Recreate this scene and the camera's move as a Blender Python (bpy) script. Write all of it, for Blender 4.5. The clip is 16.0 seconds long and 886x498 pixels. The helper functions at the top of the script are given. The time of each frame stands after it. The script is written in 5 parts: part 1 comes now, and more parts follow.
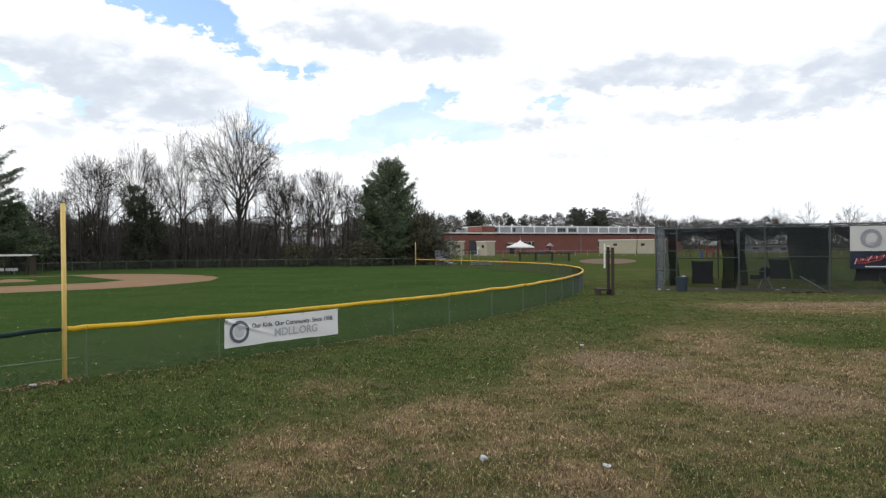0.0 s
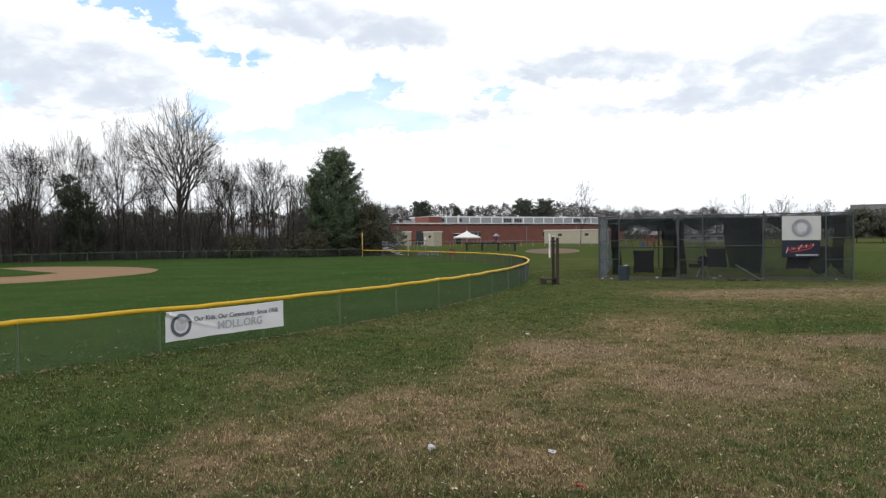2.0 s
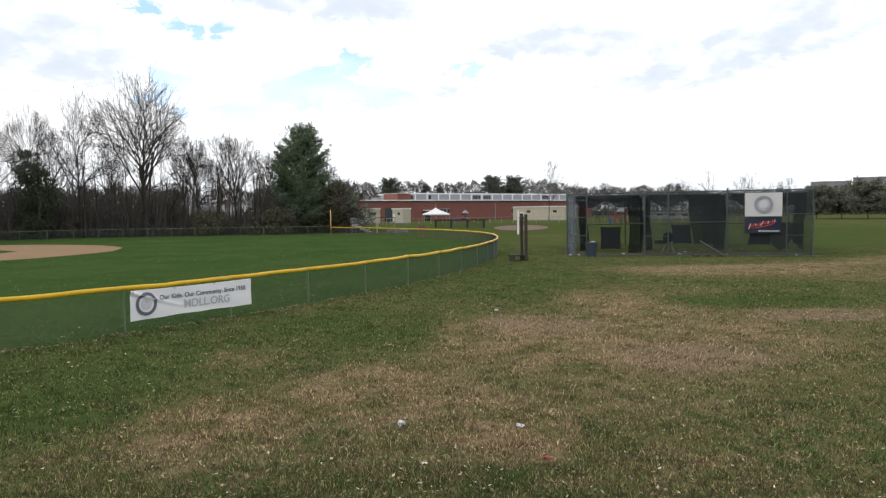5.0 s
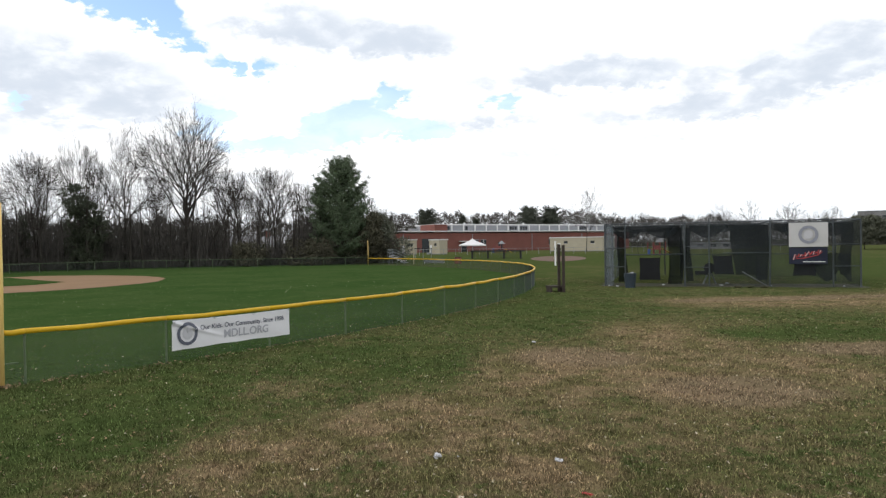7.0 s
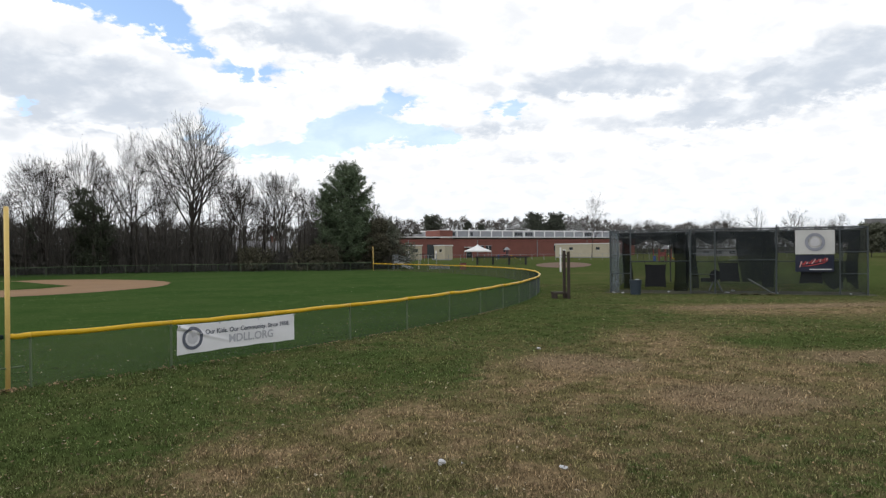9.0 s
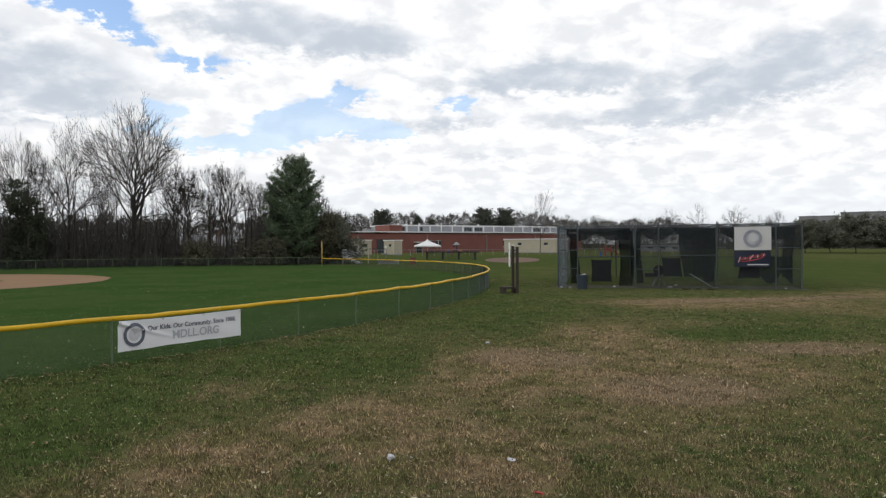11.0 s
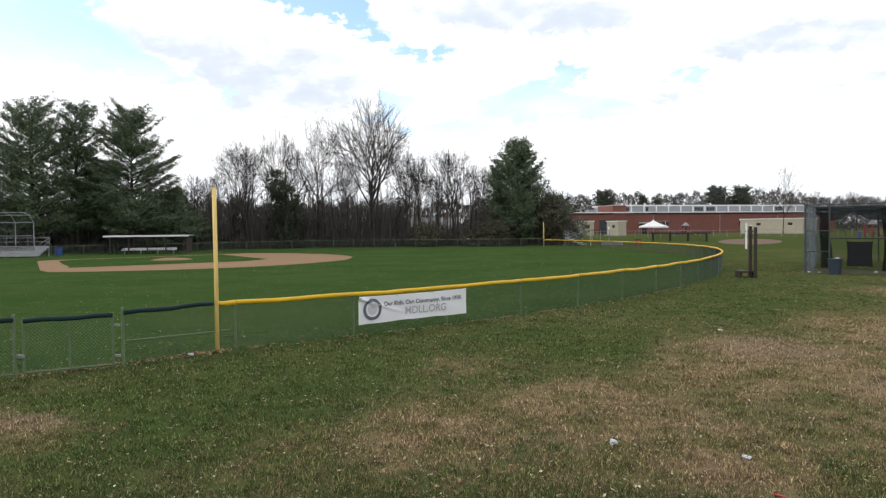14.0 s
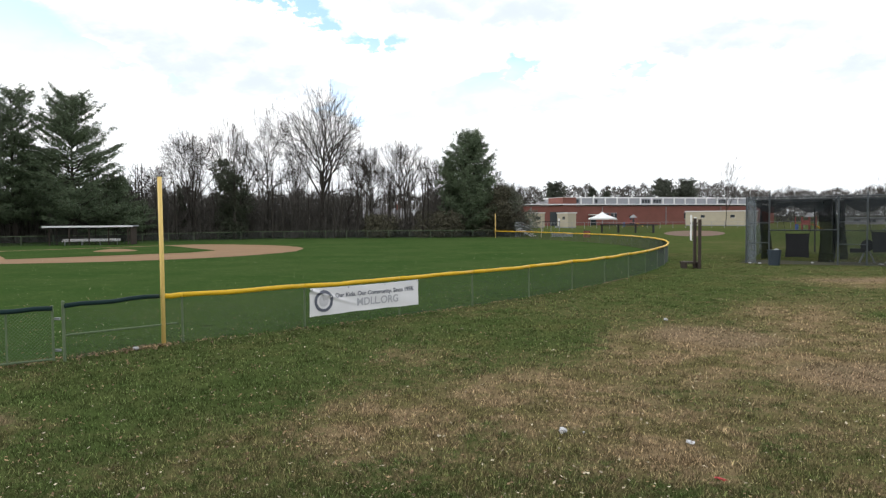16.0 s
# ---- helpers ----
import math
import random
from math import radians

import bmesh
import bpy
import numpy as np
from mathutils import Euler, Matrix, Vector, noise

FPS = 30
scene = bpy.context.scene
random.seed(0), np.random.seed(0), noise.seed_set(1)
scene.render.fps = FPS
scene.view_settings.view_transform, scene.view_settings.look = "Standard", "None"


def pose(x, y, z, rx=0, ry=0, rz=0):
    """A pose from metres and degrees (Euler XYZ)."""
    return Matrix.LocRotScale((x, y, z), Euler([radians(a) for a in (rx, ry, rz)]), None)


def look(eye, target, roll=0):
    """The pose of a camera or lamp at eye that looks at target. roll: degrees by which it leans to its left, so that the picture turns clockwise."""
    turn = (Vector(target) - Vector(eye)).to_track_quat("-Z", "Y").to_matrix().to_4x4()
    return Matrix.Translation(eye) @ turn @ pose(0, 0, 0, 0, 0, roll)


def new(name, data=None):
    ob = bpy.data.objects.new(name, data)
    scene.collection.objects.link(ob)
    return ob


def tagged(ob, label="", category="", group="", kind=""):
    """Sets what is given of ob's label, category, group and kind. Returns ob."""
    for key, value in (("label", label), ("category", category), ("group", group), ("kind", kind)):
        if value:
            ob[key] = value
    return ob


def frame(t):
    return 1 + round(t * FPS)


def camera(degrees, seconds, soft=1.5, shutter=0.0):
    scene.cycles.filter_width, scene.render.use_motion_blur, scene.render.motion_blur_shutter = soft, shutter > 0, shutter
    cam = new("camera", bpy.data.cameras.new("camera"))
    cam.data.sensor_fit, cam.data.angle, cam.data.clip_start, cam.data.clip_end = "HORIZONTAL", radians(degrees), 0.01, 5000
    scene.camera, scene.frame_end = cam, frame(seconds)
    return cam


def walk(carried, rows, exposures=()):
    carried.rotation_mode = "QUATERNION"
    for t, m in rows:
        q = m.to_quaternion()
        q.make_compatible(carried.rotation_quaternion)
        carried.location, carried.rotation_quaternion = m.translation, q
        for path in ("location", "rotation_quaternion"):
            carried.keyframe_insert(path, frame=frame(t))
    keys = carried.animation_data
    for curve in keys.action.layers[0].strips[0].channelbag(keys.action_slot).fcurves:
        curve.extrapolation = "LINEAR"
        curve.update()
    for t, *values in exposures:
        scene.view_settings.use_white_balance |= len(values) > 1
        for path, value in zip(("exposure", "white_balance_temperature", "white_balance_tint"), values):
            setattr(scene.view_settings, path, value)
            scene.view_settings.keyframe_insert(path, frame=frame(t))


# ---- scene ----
cam = camera(64.78, 16.0, soft=1.32)
EYE = (0.0, 0.0, 2.9)
# seconds, yaw, pitch, roll: the camera turns where it stands
PATH = [(0, 0.00, -0.27, 0.42), (0.5, -3.40, -0.41, 0.36), (1, -4.41, -0.79, 0.56), (1.5, -4.00, -1.09, 0.53), (2, -4.35, -1.09, 0.59), (2.5, -4.60, -1.23, 0.98), (3, -4.98, -1.71, 0.87), (3.5, -5.37, -1.71, 0.64), (4, -5.43, -1.82, 0.55), (4.2, -5.70, -2.12, 0.61), (4.8, -6.50, -2.75, 0.66), (5.4, -7.90, -3.60, 0.75), (6.0, -9.00, -4.00, 0.80), (6.3, -8.10, -3.17, 0.91), (6.5, -6.44, -1.76, 0.95), (7, -3.89, -0.44, 0.78), (7.5, -2.88, -0.03, 0.58), (8, -2.48, -0.25, 0.68), (8.5, -2.84, -0.12, 0.66), (9, -3.47, 0.04, 0.51), (9.5, -5.35, -0.32, 0.42), (9.7, -6.22, -0.42, 0.44), (10.2, -7.50, -0.46, 0.42), (10.8, -7.90, -0.42, 0.34), (11.4, -5.70, -0.34, 0.24), (11.8, -3.11, -0.31, 0.19), (12, -1.61, -0.51, 0.26), (12.5, 2.51, -0.76, 0.34), (13, 7.00, -0.87, 0.53), (13.5, 10.15, -1.17, 0.64), (14, 10.45, -1.80, 0.59), (14.5, 9.48, -2.32, 0.47), (15, 8.50, -2.63, 0.30), (15.5, 7.37, -2.82, 0.37), (16, 6.53, -2.55, 0.42)]
# seconds, stops: the camera's own exposure drifts as it turns
EXPOSURE = [(0.0, -0.02), (2.5, 0.04), (4.2, 0.06), (5.6, 0.30), (6.5, 0.34), (7.0, 0.03), (7.5, -0.05), (8.0, -0.13), (9.7, -0.15), (11.0, -0.28), (12.0, -0.38), (12.5, -0.26), (13.5, -0.26), (14.0, 0.18), (14.5, 0.28), (15.0, 0.30), (16.0, 0.29)]
walk(cam, [(t, pose(*EYE, 90 + p, r, y)) for t, y, p, r in PATH], EXPOSURE)

# ---- light ----
SUN_AZ, SUN_EL = -100.0, 36.0      # degrees clockwise from +y, and up
world = bpy.data.worlds.new("world")
scene.world = world
world.use_nodes = True


class Nodes:
    """A short way to write node trees."""

    def __init__(self, tree):
        self.tree = tree
        tree.nodes.clear()

    def add(self, kind, **props):
        n = self.tree.nodes.new(kind)
        ins = props.pop("ins", {})
        if "operation" in props:
            n.operation = props["operation"]
        if "data_type" in props:
            n.data_type, n.blend_type = props["data_type"], props["blend_type"]
        if "interpolation_type" in props:
            n.interpolation_type = props["interpolation_type"]
        if "sky_type" in props:
            n.sky_type, n.sun_disc = props["sky_type"], False
            n.sun_elevation, n.sun_rotation = props["sun_elevation"], props["sun_rotation"]
            n.air_density, n.dust_density = props["air_density"], props["dust_density"]
        for k, v in ins.items():
            if hasattr(v, "is_output"):
                self.tree.links.new(v, n.inputs[k])
            else:
                n.inputs[k].default_value = v
        return n

    def math(self, op, a, b=0.0, c=0.0):
        return self.add("ShaderNodeMath", operation=op, ins={0: a, 1: b, 2: c}).outputs[0]

    def noise(self, vec, scale, detail=4.0, rough=0.55, distort=0.0):
        return self.add("ShaderNodeTexNoise", ins={"Vector": vec, "Scale": scale, "Detail": detail, "Roughness": rough, "Distortion": distort}).outputs["Fac"]

    def ramp(self, fac, lo, hi):
        return self.add("ShaderNodeMapRange", interpolation_type="SMOOTHSTEP", ins={"Value": fac, "From Min": lo, "From Max": hi}).outputs["Result"]

    def mix(self, fac, a, b, blend="MIX"):
        n = self.add("ShaderNodeMix", data_type="RGBA", blend_type=blend)
        for k, v in ((0, fac), (6, a), (7, b)):
            if hasattr(v, "is_output"):
                self.tree.links.new(v, n.inputs[k])
            else:
                n.inputs[k].default_value = v if k == 0 else (*v[:3], 1.0)
        return n.outputs[2]


def dir_of(az, el):
    a, e = radians(az), radians(el)
    return (math.sin(a) * math.cos(e), math.cos(a) * math.cos(e), math.sin(e))


# openings in the cloud deck: bearing, height, half width and half height of each, in degrees
GAPS = ((-20.7, 17.8, 2.8, 1.0), (-23.5, 18.4, 3.2, 0.8), (-18.9, 17.3, 2.0, 1.2), (-17.1, 16.2, 1.6, 0.8), (-15.2, 15.1, 1.2, 0.5), (-12.9, 14.0, 1.0, 0.6), (-10.0, 14.0, 1.1, 0.7), (-0.3, 12.0, 2.0, 0.7), (-3.1, 10.2, 3.2, 1.2), (-5.4, 9.2, 2.8, 1.1), (2.4, 9.3, 2.6, 0.8), (-8.6, 7.8, 2.4, 0.6),
        (-12.5, 7.6, 1.4, 0.6), (-14.6, 9.7, 1.5, 1.2), (9.2, 11.3, 1.3, 0.7), (-27.1, 10.3, 0.9, 0.5), (-40.0, 14.6, 3.6, 1.5), (-37.0, 13.4, 3.0, 1.1), (-40.4, 16.6, 3.6, 0.9), (-42.2, 13.0, 2.6, 1.0), (-39.1, 12.9, 2.8, 1.1), (-36.2, 12.7, 3.0, 0.8), (-34.3, 12.0, 2.4, 0.6), (-31.2, 11.4, 1.5, 0.4), (-27.5, 18.6, 4.0, 0.8))
# grey undersides, in the same way
UNDERSIDES = ((-24.5, 12.9, 4.4, 1.3), (-21.6, 11.6, 4.8, 1.4), (-22.7, 10.2, 4.0, 0.7), (-9.3, 17.9, 2.8, 0.9), (-4.0, 16.5, 5.4, 1.2), (1.1, 15.8, 3.4, 0.8), (13.4, 13.1, 5.0, 0.8), (17.4, 13.3, 2.8, 0.9), (30.0, 12.7, 5.6, 1.2), (32.7, 11.6, 3.0, 0.8), (23.8, 9.8, 4.8, 0.6), (26.4, 10.4, 2.8, 0.6),
              (11.6, 7.1, 2.8, 0.35), (22.0, 8.3, 2.0, 0.3), (-28.8, 7.9, 3.0, 0.9), (-34.3, 14.2, 4.0, 0.9), (8.5, 9.9, 3.0, 0.5), (-46.0, 11.0, 3.5, 1.0), (38.0, 14.0, 4.0, 1.0))


def build_sky():
    n = Nodes(world.node_tree)
    co = n.add("ShaderNodeTexCoord").outputs["Generated"]
    sky = n.add("ShaderNodeTexSky", sky_type="NISHITA", sun_elevation=radians(SUN_EL), sun_rotation=radians(SUN_AZ), air_density=1.0, dust_density=1.2).outputs["Color"]
    sky = n.mix(1.0, sky, (0.236, 0.242, 0.258), "MULTIPLY")
    sep = n.add("ShaderNodeSeparateXYZ", ins={0: co})
    # clouds lie on a flat deck: directions are spread by their height
    z = n.math("ADD", n.math("MAXIMUM", sep.outputs[2], 0.0), 0.34)
    flat = n.add("ShaderNodeCombineXYZ", ins={0: n.math("DIVIDE", sep.outputs[0], z), 1: n.math("DIVIDE", sep.outputs[1], z), 2: 0.0}).outputs[0]
    big = n.noise(flat, 3.4, 5.0, 0.5, 0.2)
    puff = n.noise(flat, 10.0, 4.0, 0.5, 0.3)
    fine = n.noise(flat, 30.0, 6.0, 0.6, 0.2)
    # billows push the rims of every opening to and fro
    az = n.math("ADD", n.math("MULTIPLY", n.math("ARCTAN2", sep.outputs[0], sep.outputs[1]), 180 / math.pi), n.math("MULTIPLY", n.math("SUBTRACT", puff, 0.5), 7.0))
    el = n.math("ADD", n.math("MULTIPLY", n.math("ARCSINE", sep.outputs[2]), 180 / math.pi), n.math("MULTIPLY", n.math("SUBTRACT", fine, 0.5), 2.4))
    el = n.math("ADD", el, n.math("MULTIPLY", n.math("SUBTRACT", big, 0.5), 1.4))

    def lumps(places, grow):
        total = 0.0
        for a, e, wide, high in places:
            u = n.math("MULTIPLY", n.math("SUBTRACT", az, a), 1 / (wide * grow))
            v = n.math("MULTIPLY", n.math("SUBTRACT", el, e), 1 / (high * grow))
            q = n.math("MULTIPLY_ADD", u, u, n.math("MULTIPLY", v, v))
            total = n.math("ADD", total, n.math("MAXIMUM", n.math("SUBTRACT", 1.0, n.math("SQRT", q)), 0.0))
        return total

    gap = n.math("ADD", lumps(GAPS, 1.55), n.math("MULTIPLY", n.math("SUBTRACT", fine, 0.5), 0.55))
    gap = n.math("ADD", gap, n.math("MULTIPLY", n.ramp(big, 0.40, 0.28), n.ramp(sep.outputs[2], 0.33, 0.50)))
    cover = n.ramp(gap, 0.60, 0.14)
    # grey undersides, and tops that brighten billow by billow
    low = n.ramp(sep.outputs[2], 0.09, 0.19)
    swell = n.math("ADD", n.math("MULTIPLY", n.math("SUBTRACT", puff, 0.5), 1.0), n.math("MULTIPLY", n.math("SUBTRACT", fine, 0.5), 0.30))
    under = n.math("ADD", n.math("MINIMUM", n.math("MULTIPLY", lumps(UNDERSIDES, 2.3), 0.8), 0.75), swell)
    under = n.math("ADD", under, n.math("MULTIPLY", n.ramp(big, 0.42, 0.62), n.math("MULTIPLY", n.ramp(sep.outputs[2], 0.33, 0.5), 0.6)))
    under = n.math("MULTIPLY", n.ramp(under, 0.0, 1.0), n.math("MULTIPLY_ADD", low, 0.75, 0.25))
    soft = n.ramp(n.math("ADD", n.math("MULTIPLY", puff, 0.75), n.math("MULTIPLY", fine, 0.25)), 0.34, 0.62)
    cloud = n.mix(soft, (1.40, 1.40, 1.40), (1.06, 1.08, 1.115))
    cloud = n.mix(under, cloud, (0.70, 0.77, 0.87))
    # thin veil at the rims, and paler, bluer air low over the horizon
    cloud = n.mix(n.math("MULTIPLY", n.ramp(sep.outputs[2], 0.12, 0.02), 0.6), cloud, (0.99, 1.05, 1.11))
    cover = n.math("MAXIMUM", cover, n.math("MULTIPLY", n.ramp(sep.outputs[2], 0.26, 0.16), 0.34))
    out = n.mix(cover, sky, cloud)
    bg = n.add("ShaderNodeBackground", ins={"Color": out, "Strength": 1.0})
    n.add("ShaderNodeOutputWorld", ins={"Surface": bg.outputs[0]})


build_sky()
sun = new("sun", bpy.data.lights.new("sun", "SUN"))
sun.data.energy, sun.data.angle, sun.data.color = 0.85, radians(10), (1.0, 0.95, 0.88)
sun.matrix_world = look(Vector(dir_of(SUN_AZ, SUN_EL)) * 100, (0, 0, 0))

# ---- materials ----
def surface(name, color, other=None, scale=6.0, fine=60.0, rough=0.7, metal=0.0, bump=0.2, amount=0.5, by_object=0.0, by_island=0.0, coords="Object", spec=0.3):
    """A procedural surface: two colours mixed by a broad and a fine grain, with relief."""
    m = bpy.data.materials.new(name)
    m.use_nodes = True
    n = Nodes(m.node_tree)
    co = n.add("ShaderNodeTexCoord").outputs[coords]
    other = other or tuple(c * 0.7 for c in color)
    a, b = n.noise(co, scale, 5.0), n.noise(co, fine, 4.0, 0.6)
    fac = n.ramp(n.math("ADD", n.math("MULTIPLY", a, 0.65), n.math("MULTIPLY", b, 0.35)), 0.5 - 0.22 / (amount + 0.2), 0.5 + 0.22 / (amount + 0.2))
    col = n.mix(n.math("MULTIPLY", fac, min(1.0, amount * 1.6)), color, other)
    for k, src in ((by_object, ("ShaderNodeObjectInfo", "Random")), (by_island, ("ShaderNodeNewGeometry", "Random Per Island"))):
        if k:
            r = n.add(src[0]).outputs[src[1]]
            v = n.math("ADD", n.math("MULTIPLY", r, 2 * k), 1.0 - k)
            col = n.add("ShaderNodeHueSaturation", ins={"Color": col, "Value": v, "Hue": n.math("ADD", n.math("MULTIPLY", r, 0.04 * k), 0.5 - 0.02 * k)}).outputs[0]
    p = n.add("ShaderNodeBsdfPrincipled", ins={"Base Color": col, "Metallic": metal, "Roughness": n.math("ADD", n.math("MULTIPLY", b, 0.25), max(0.05, rough - 0.12)), "Specular IOR Level": spec})
    if bump:
        bn = n.add("ShaderNodeBump", ins={"Height": n.math("ADD", b, n.math("MULTIPLY", a, 0.5)), "Strength": bump, "Distance": 0.02})
        m.node_tree.links.new(bn.outputs[0], p.inputs["Normal"])
    n.add("ShaderNodeOutputMaterial", ins={"Surface": p.outputs[0]})
    return m


def netting(name, color, solid):
    """Fine netting: dark twine with the light passing between."""
    m = bpy.data.materials.new(name)
    m.use_nodes = True
    n = Nodes(m.node_tree)
    co = n.add("ShaderNodeTexCoord").outputs["Object"]
    a = n.noise(co, 0.9, 4.0)
    fac = n.math("ADD", n.math("MULTIPLY", n.math("SUBTRACT", a, 0.5), 0.5), solid)
    d = n.add("ShaderNodeBsdfDiffuse", ins={"Color": (*color, 1)})
    t = n.add("ShaderNodeBsdfTransparent")
    mix = n.add("ShaderNodeMixShader", ins={0: fac, 1: t.outputs[0], 2: d.outputs[0]})
    n.add("ShaderNodeOutputMaterial", ins={"Surface": mix.outputs[0]})
    return m


HOME = (-51.0, 60.0)      # home plate
FENCE_R = 61.8            # the outfield fence, round home plate
PITCH = (-37.6, 60.6)     # middle of the infield


def turf_colour(n, pos):
    """The ground's colours over the plan: mown green field inside the fence, patchy worn lawn outside it."""
    sep = n.add("ShaderNodeSeparateXYZ", ins={0: pos})
    x, y = sep.outputs[0], sep.outputs[1]
    flat = n.add("ShaderNodeCombineXYZ", ins={0: x, 1: y, 2: 0.0}).outputs[0]
    d = n.add("ShaderNodeVectorMath", operation="DISTANCE", ins={0: flat, 1: (*HOME, 0)}).outputs["Value"]
    inside = n.ramp(d, FENCE_R + 0.25, FENCE_R - 0.15)
    n1, n2, n3 = n.noise(flat, 0.16, 5.0, 0.6), n.noise(flat, 0.9, 5.0, 0.65), n.noise(flat, 9.0, 4.0, 0.7)
    n4, nm = n.noise(flat, 45.0, 3.0, 0.7), n.noise(flat, 2.6, 5.0, 0.62, 0.3)
    green = n.mix(n.ramp(n2, 0.35, 0.65), (0.044, 0.070, 0.020), (0.064, 0.083, 0.028))
    green = n.mix(n.math("MULTIPLY", n.ramp(n3, 0.46, 0.68), 0.65), green, (0.036, 0.052, 0.016))
    # darker tussocks, and yellowing olive stretches
    green = n.mix(n.math("MULTIPLY", n.ramp(nm, 0.52, 0.68), 0.6), green, (0.026, 0.040, 0.013))
    green = n.mix(n.math("MULTIPLY", n.ramp(n.noise(flat, 0.42, 4.0, 0.6), 0.50, 0.70), 0.45), green, (0.098, 0.090, 0.036))
    dry = n.mix(n.ramp(n2, 0.42, 0.60), (0.212, 0.153, 0.090), (0.112, 0.101, 0.043))
    dry = n.mix(n.math("MULTIPLY", n.ramp(n3, 0.44, 0.68), 0.7), dry, (0.070, 0.054, 0.031))
    dry = n.mix(n.math("MULTIPLY", n.ramp(n4, 0.5, 0.75), 0.65), dry, (0.320, 0.252, 0.160))
    # worn stretches: broad lumps of dry grass, with ragged rims
    worn = 0.0
    for cx, cy, rx, ry, k in ((4.2, 12.5, 5.5, 7.5, 0.34), (10.0, 18.0, 9.0, 9.0, 0.28), (-1.5, 9.6, 4.0, 3.2, 0.22), (24.0, 30.0, 12.0, 8.0, 0.22), (17.5, 31.8, 6.5, 3.4, 0.6), (3.6, 15.6, 2.4, 3.6, 0.45), (8.0, 21.3, 2.1, 3.9, 0.42), (2.0, 9.2, 1.0, 1.5, 0.6), (-2.0, 9.7, 1.2, 1.8, 0.55), (-2.4, 14.3, 1.2, 1.3, 0.35), (0.3, 11.7, 1.7, 2.1, 0.5), (5.6, 14.5, 1.2, 2.7, 0.3), (9.5, 15.3, 1.2, 2.3, 0.35), (5.4, 9.3, 2.0, 2.0, -0.02), (11.9, 20.6, 4.0, 2.2, -0.45), (4.1, 12.8, 0.6, 1.1, -0.3), (6.3, 30.4, 3.1, 12.1, -0.2), (0.5, 15.8, 1.9, 2.0, -0.15), (3.1, 8.5, 0.4, 0.8, -0.2), (-6.1, 13.5, 2.8, 5.9, -0.5), (0.5, 17.5, 3.5, 3.0, -0.3), (-7.8, 8.8, 2.4, 1.3, 0.40), (-9.8, 8.0, 3.0, 1.2, 0.36), (20.0, 120.0, 60.0, 65.0, -0.35), (36.0, 34.0, 10.0, 6.0, 0.6), (24.0, 76.0, 7.0, 20.0, 0.22), (50.0, 70.0, 25.0, 40.0, -0.5)):
        u = n.math("DIVIDE", n.math("SUBTRACT", x, cx), rx)
        v = n.math("DIVIDE", n.math("SUBTRACT", y, cy), ry)
        q = n.math("SQRT", n.math("ADD", n.math("MULTIPLY", u, u), n.math("MULTIPLY", v, v)))
        worn = n.math("ADD", worn, n.math("MULTIPLY", n.ramp(q, 1.25, 0.2), k))
    rag = n.math("ADD", n.math("MULTIPLY", n.math("SUBTRACT", n1, 0.5), 0.9), n.math("MULTIPLY", n.math("SUBTRACT", n2, 0.5), 1.0))
    rag = n.math("ADD", rag, n.math("MULTIPLY", n.math("SUBTRACT", n3, 0.5), 1.5))
    rag = n.math("ADD", rag, n.math("MULTIPLY", n.math("SUBTRACT", nm, 0.5), 1.0))
    wear = n.math("MULTIPLY", n.ramp(n.math("ADD", n.math("ADD", worn, 0.03), rag), -0.12, 0.58), 0.90)
    lawn = n.mix(n.math("ADD", wear, 0.04), green, dry)
    # bare, pinkish earth showing through in a few places
    bare = 0.0
    for cx, cy, rx, ry in ((4.6, 17.4, 2.2, 2.2), (17.5, 32.8, 7.0, 1.5), (-8.4, 9.2, 1.5, 0.7), (24.0, 33.5, 5.0, 1.3), (6.5, 13.0, 2.5, 2.0), (12.5, 17.5, 3.0, 1.6)):
        u = n.math("DIVIDE", n.math("SUBTRACT", x, cx), rx)
        v = n.math("DIVIDE", n.math("SUBTRACT", y, cy), ry)
        q = n.math("SQRT", n.math("ADD", n.math("MULTIPLY", u, u), n.math("MULTIPLY", v, v)))
        bare = n.math("ADD", bare, n.ramp(q, 1.3, 0.3))
    lawn = n.mix(n.math("MULTIPLY", n.ramp(n.math("ADD", bare, n.math("MULTIPLY", n.math("SUBTRACT", n2, 0.5), 2.2)), 0.35, 1.0), 0.62), lawn, (0.190, 0.138, 0.094))
    mown = n.mix(n.ramp(n1, 0.3, 0.7), (0.038, 0.072, 0.021), (0.056, 0.085, 0.029))
    mown = n.mix(n.math("MULTIPLY", n.ramp(n3, 0.38, 0.68), 0.75), mown, (0.021, 0.045, 0.010))
    mown = n.mix(n.math("MULTIPLY", n.ramp(n2, 0.52, 0.72), 0.35), mown, (0.085, 0.115, 0.038))
    return n.mix(inside, lawn, mown), n3, n4


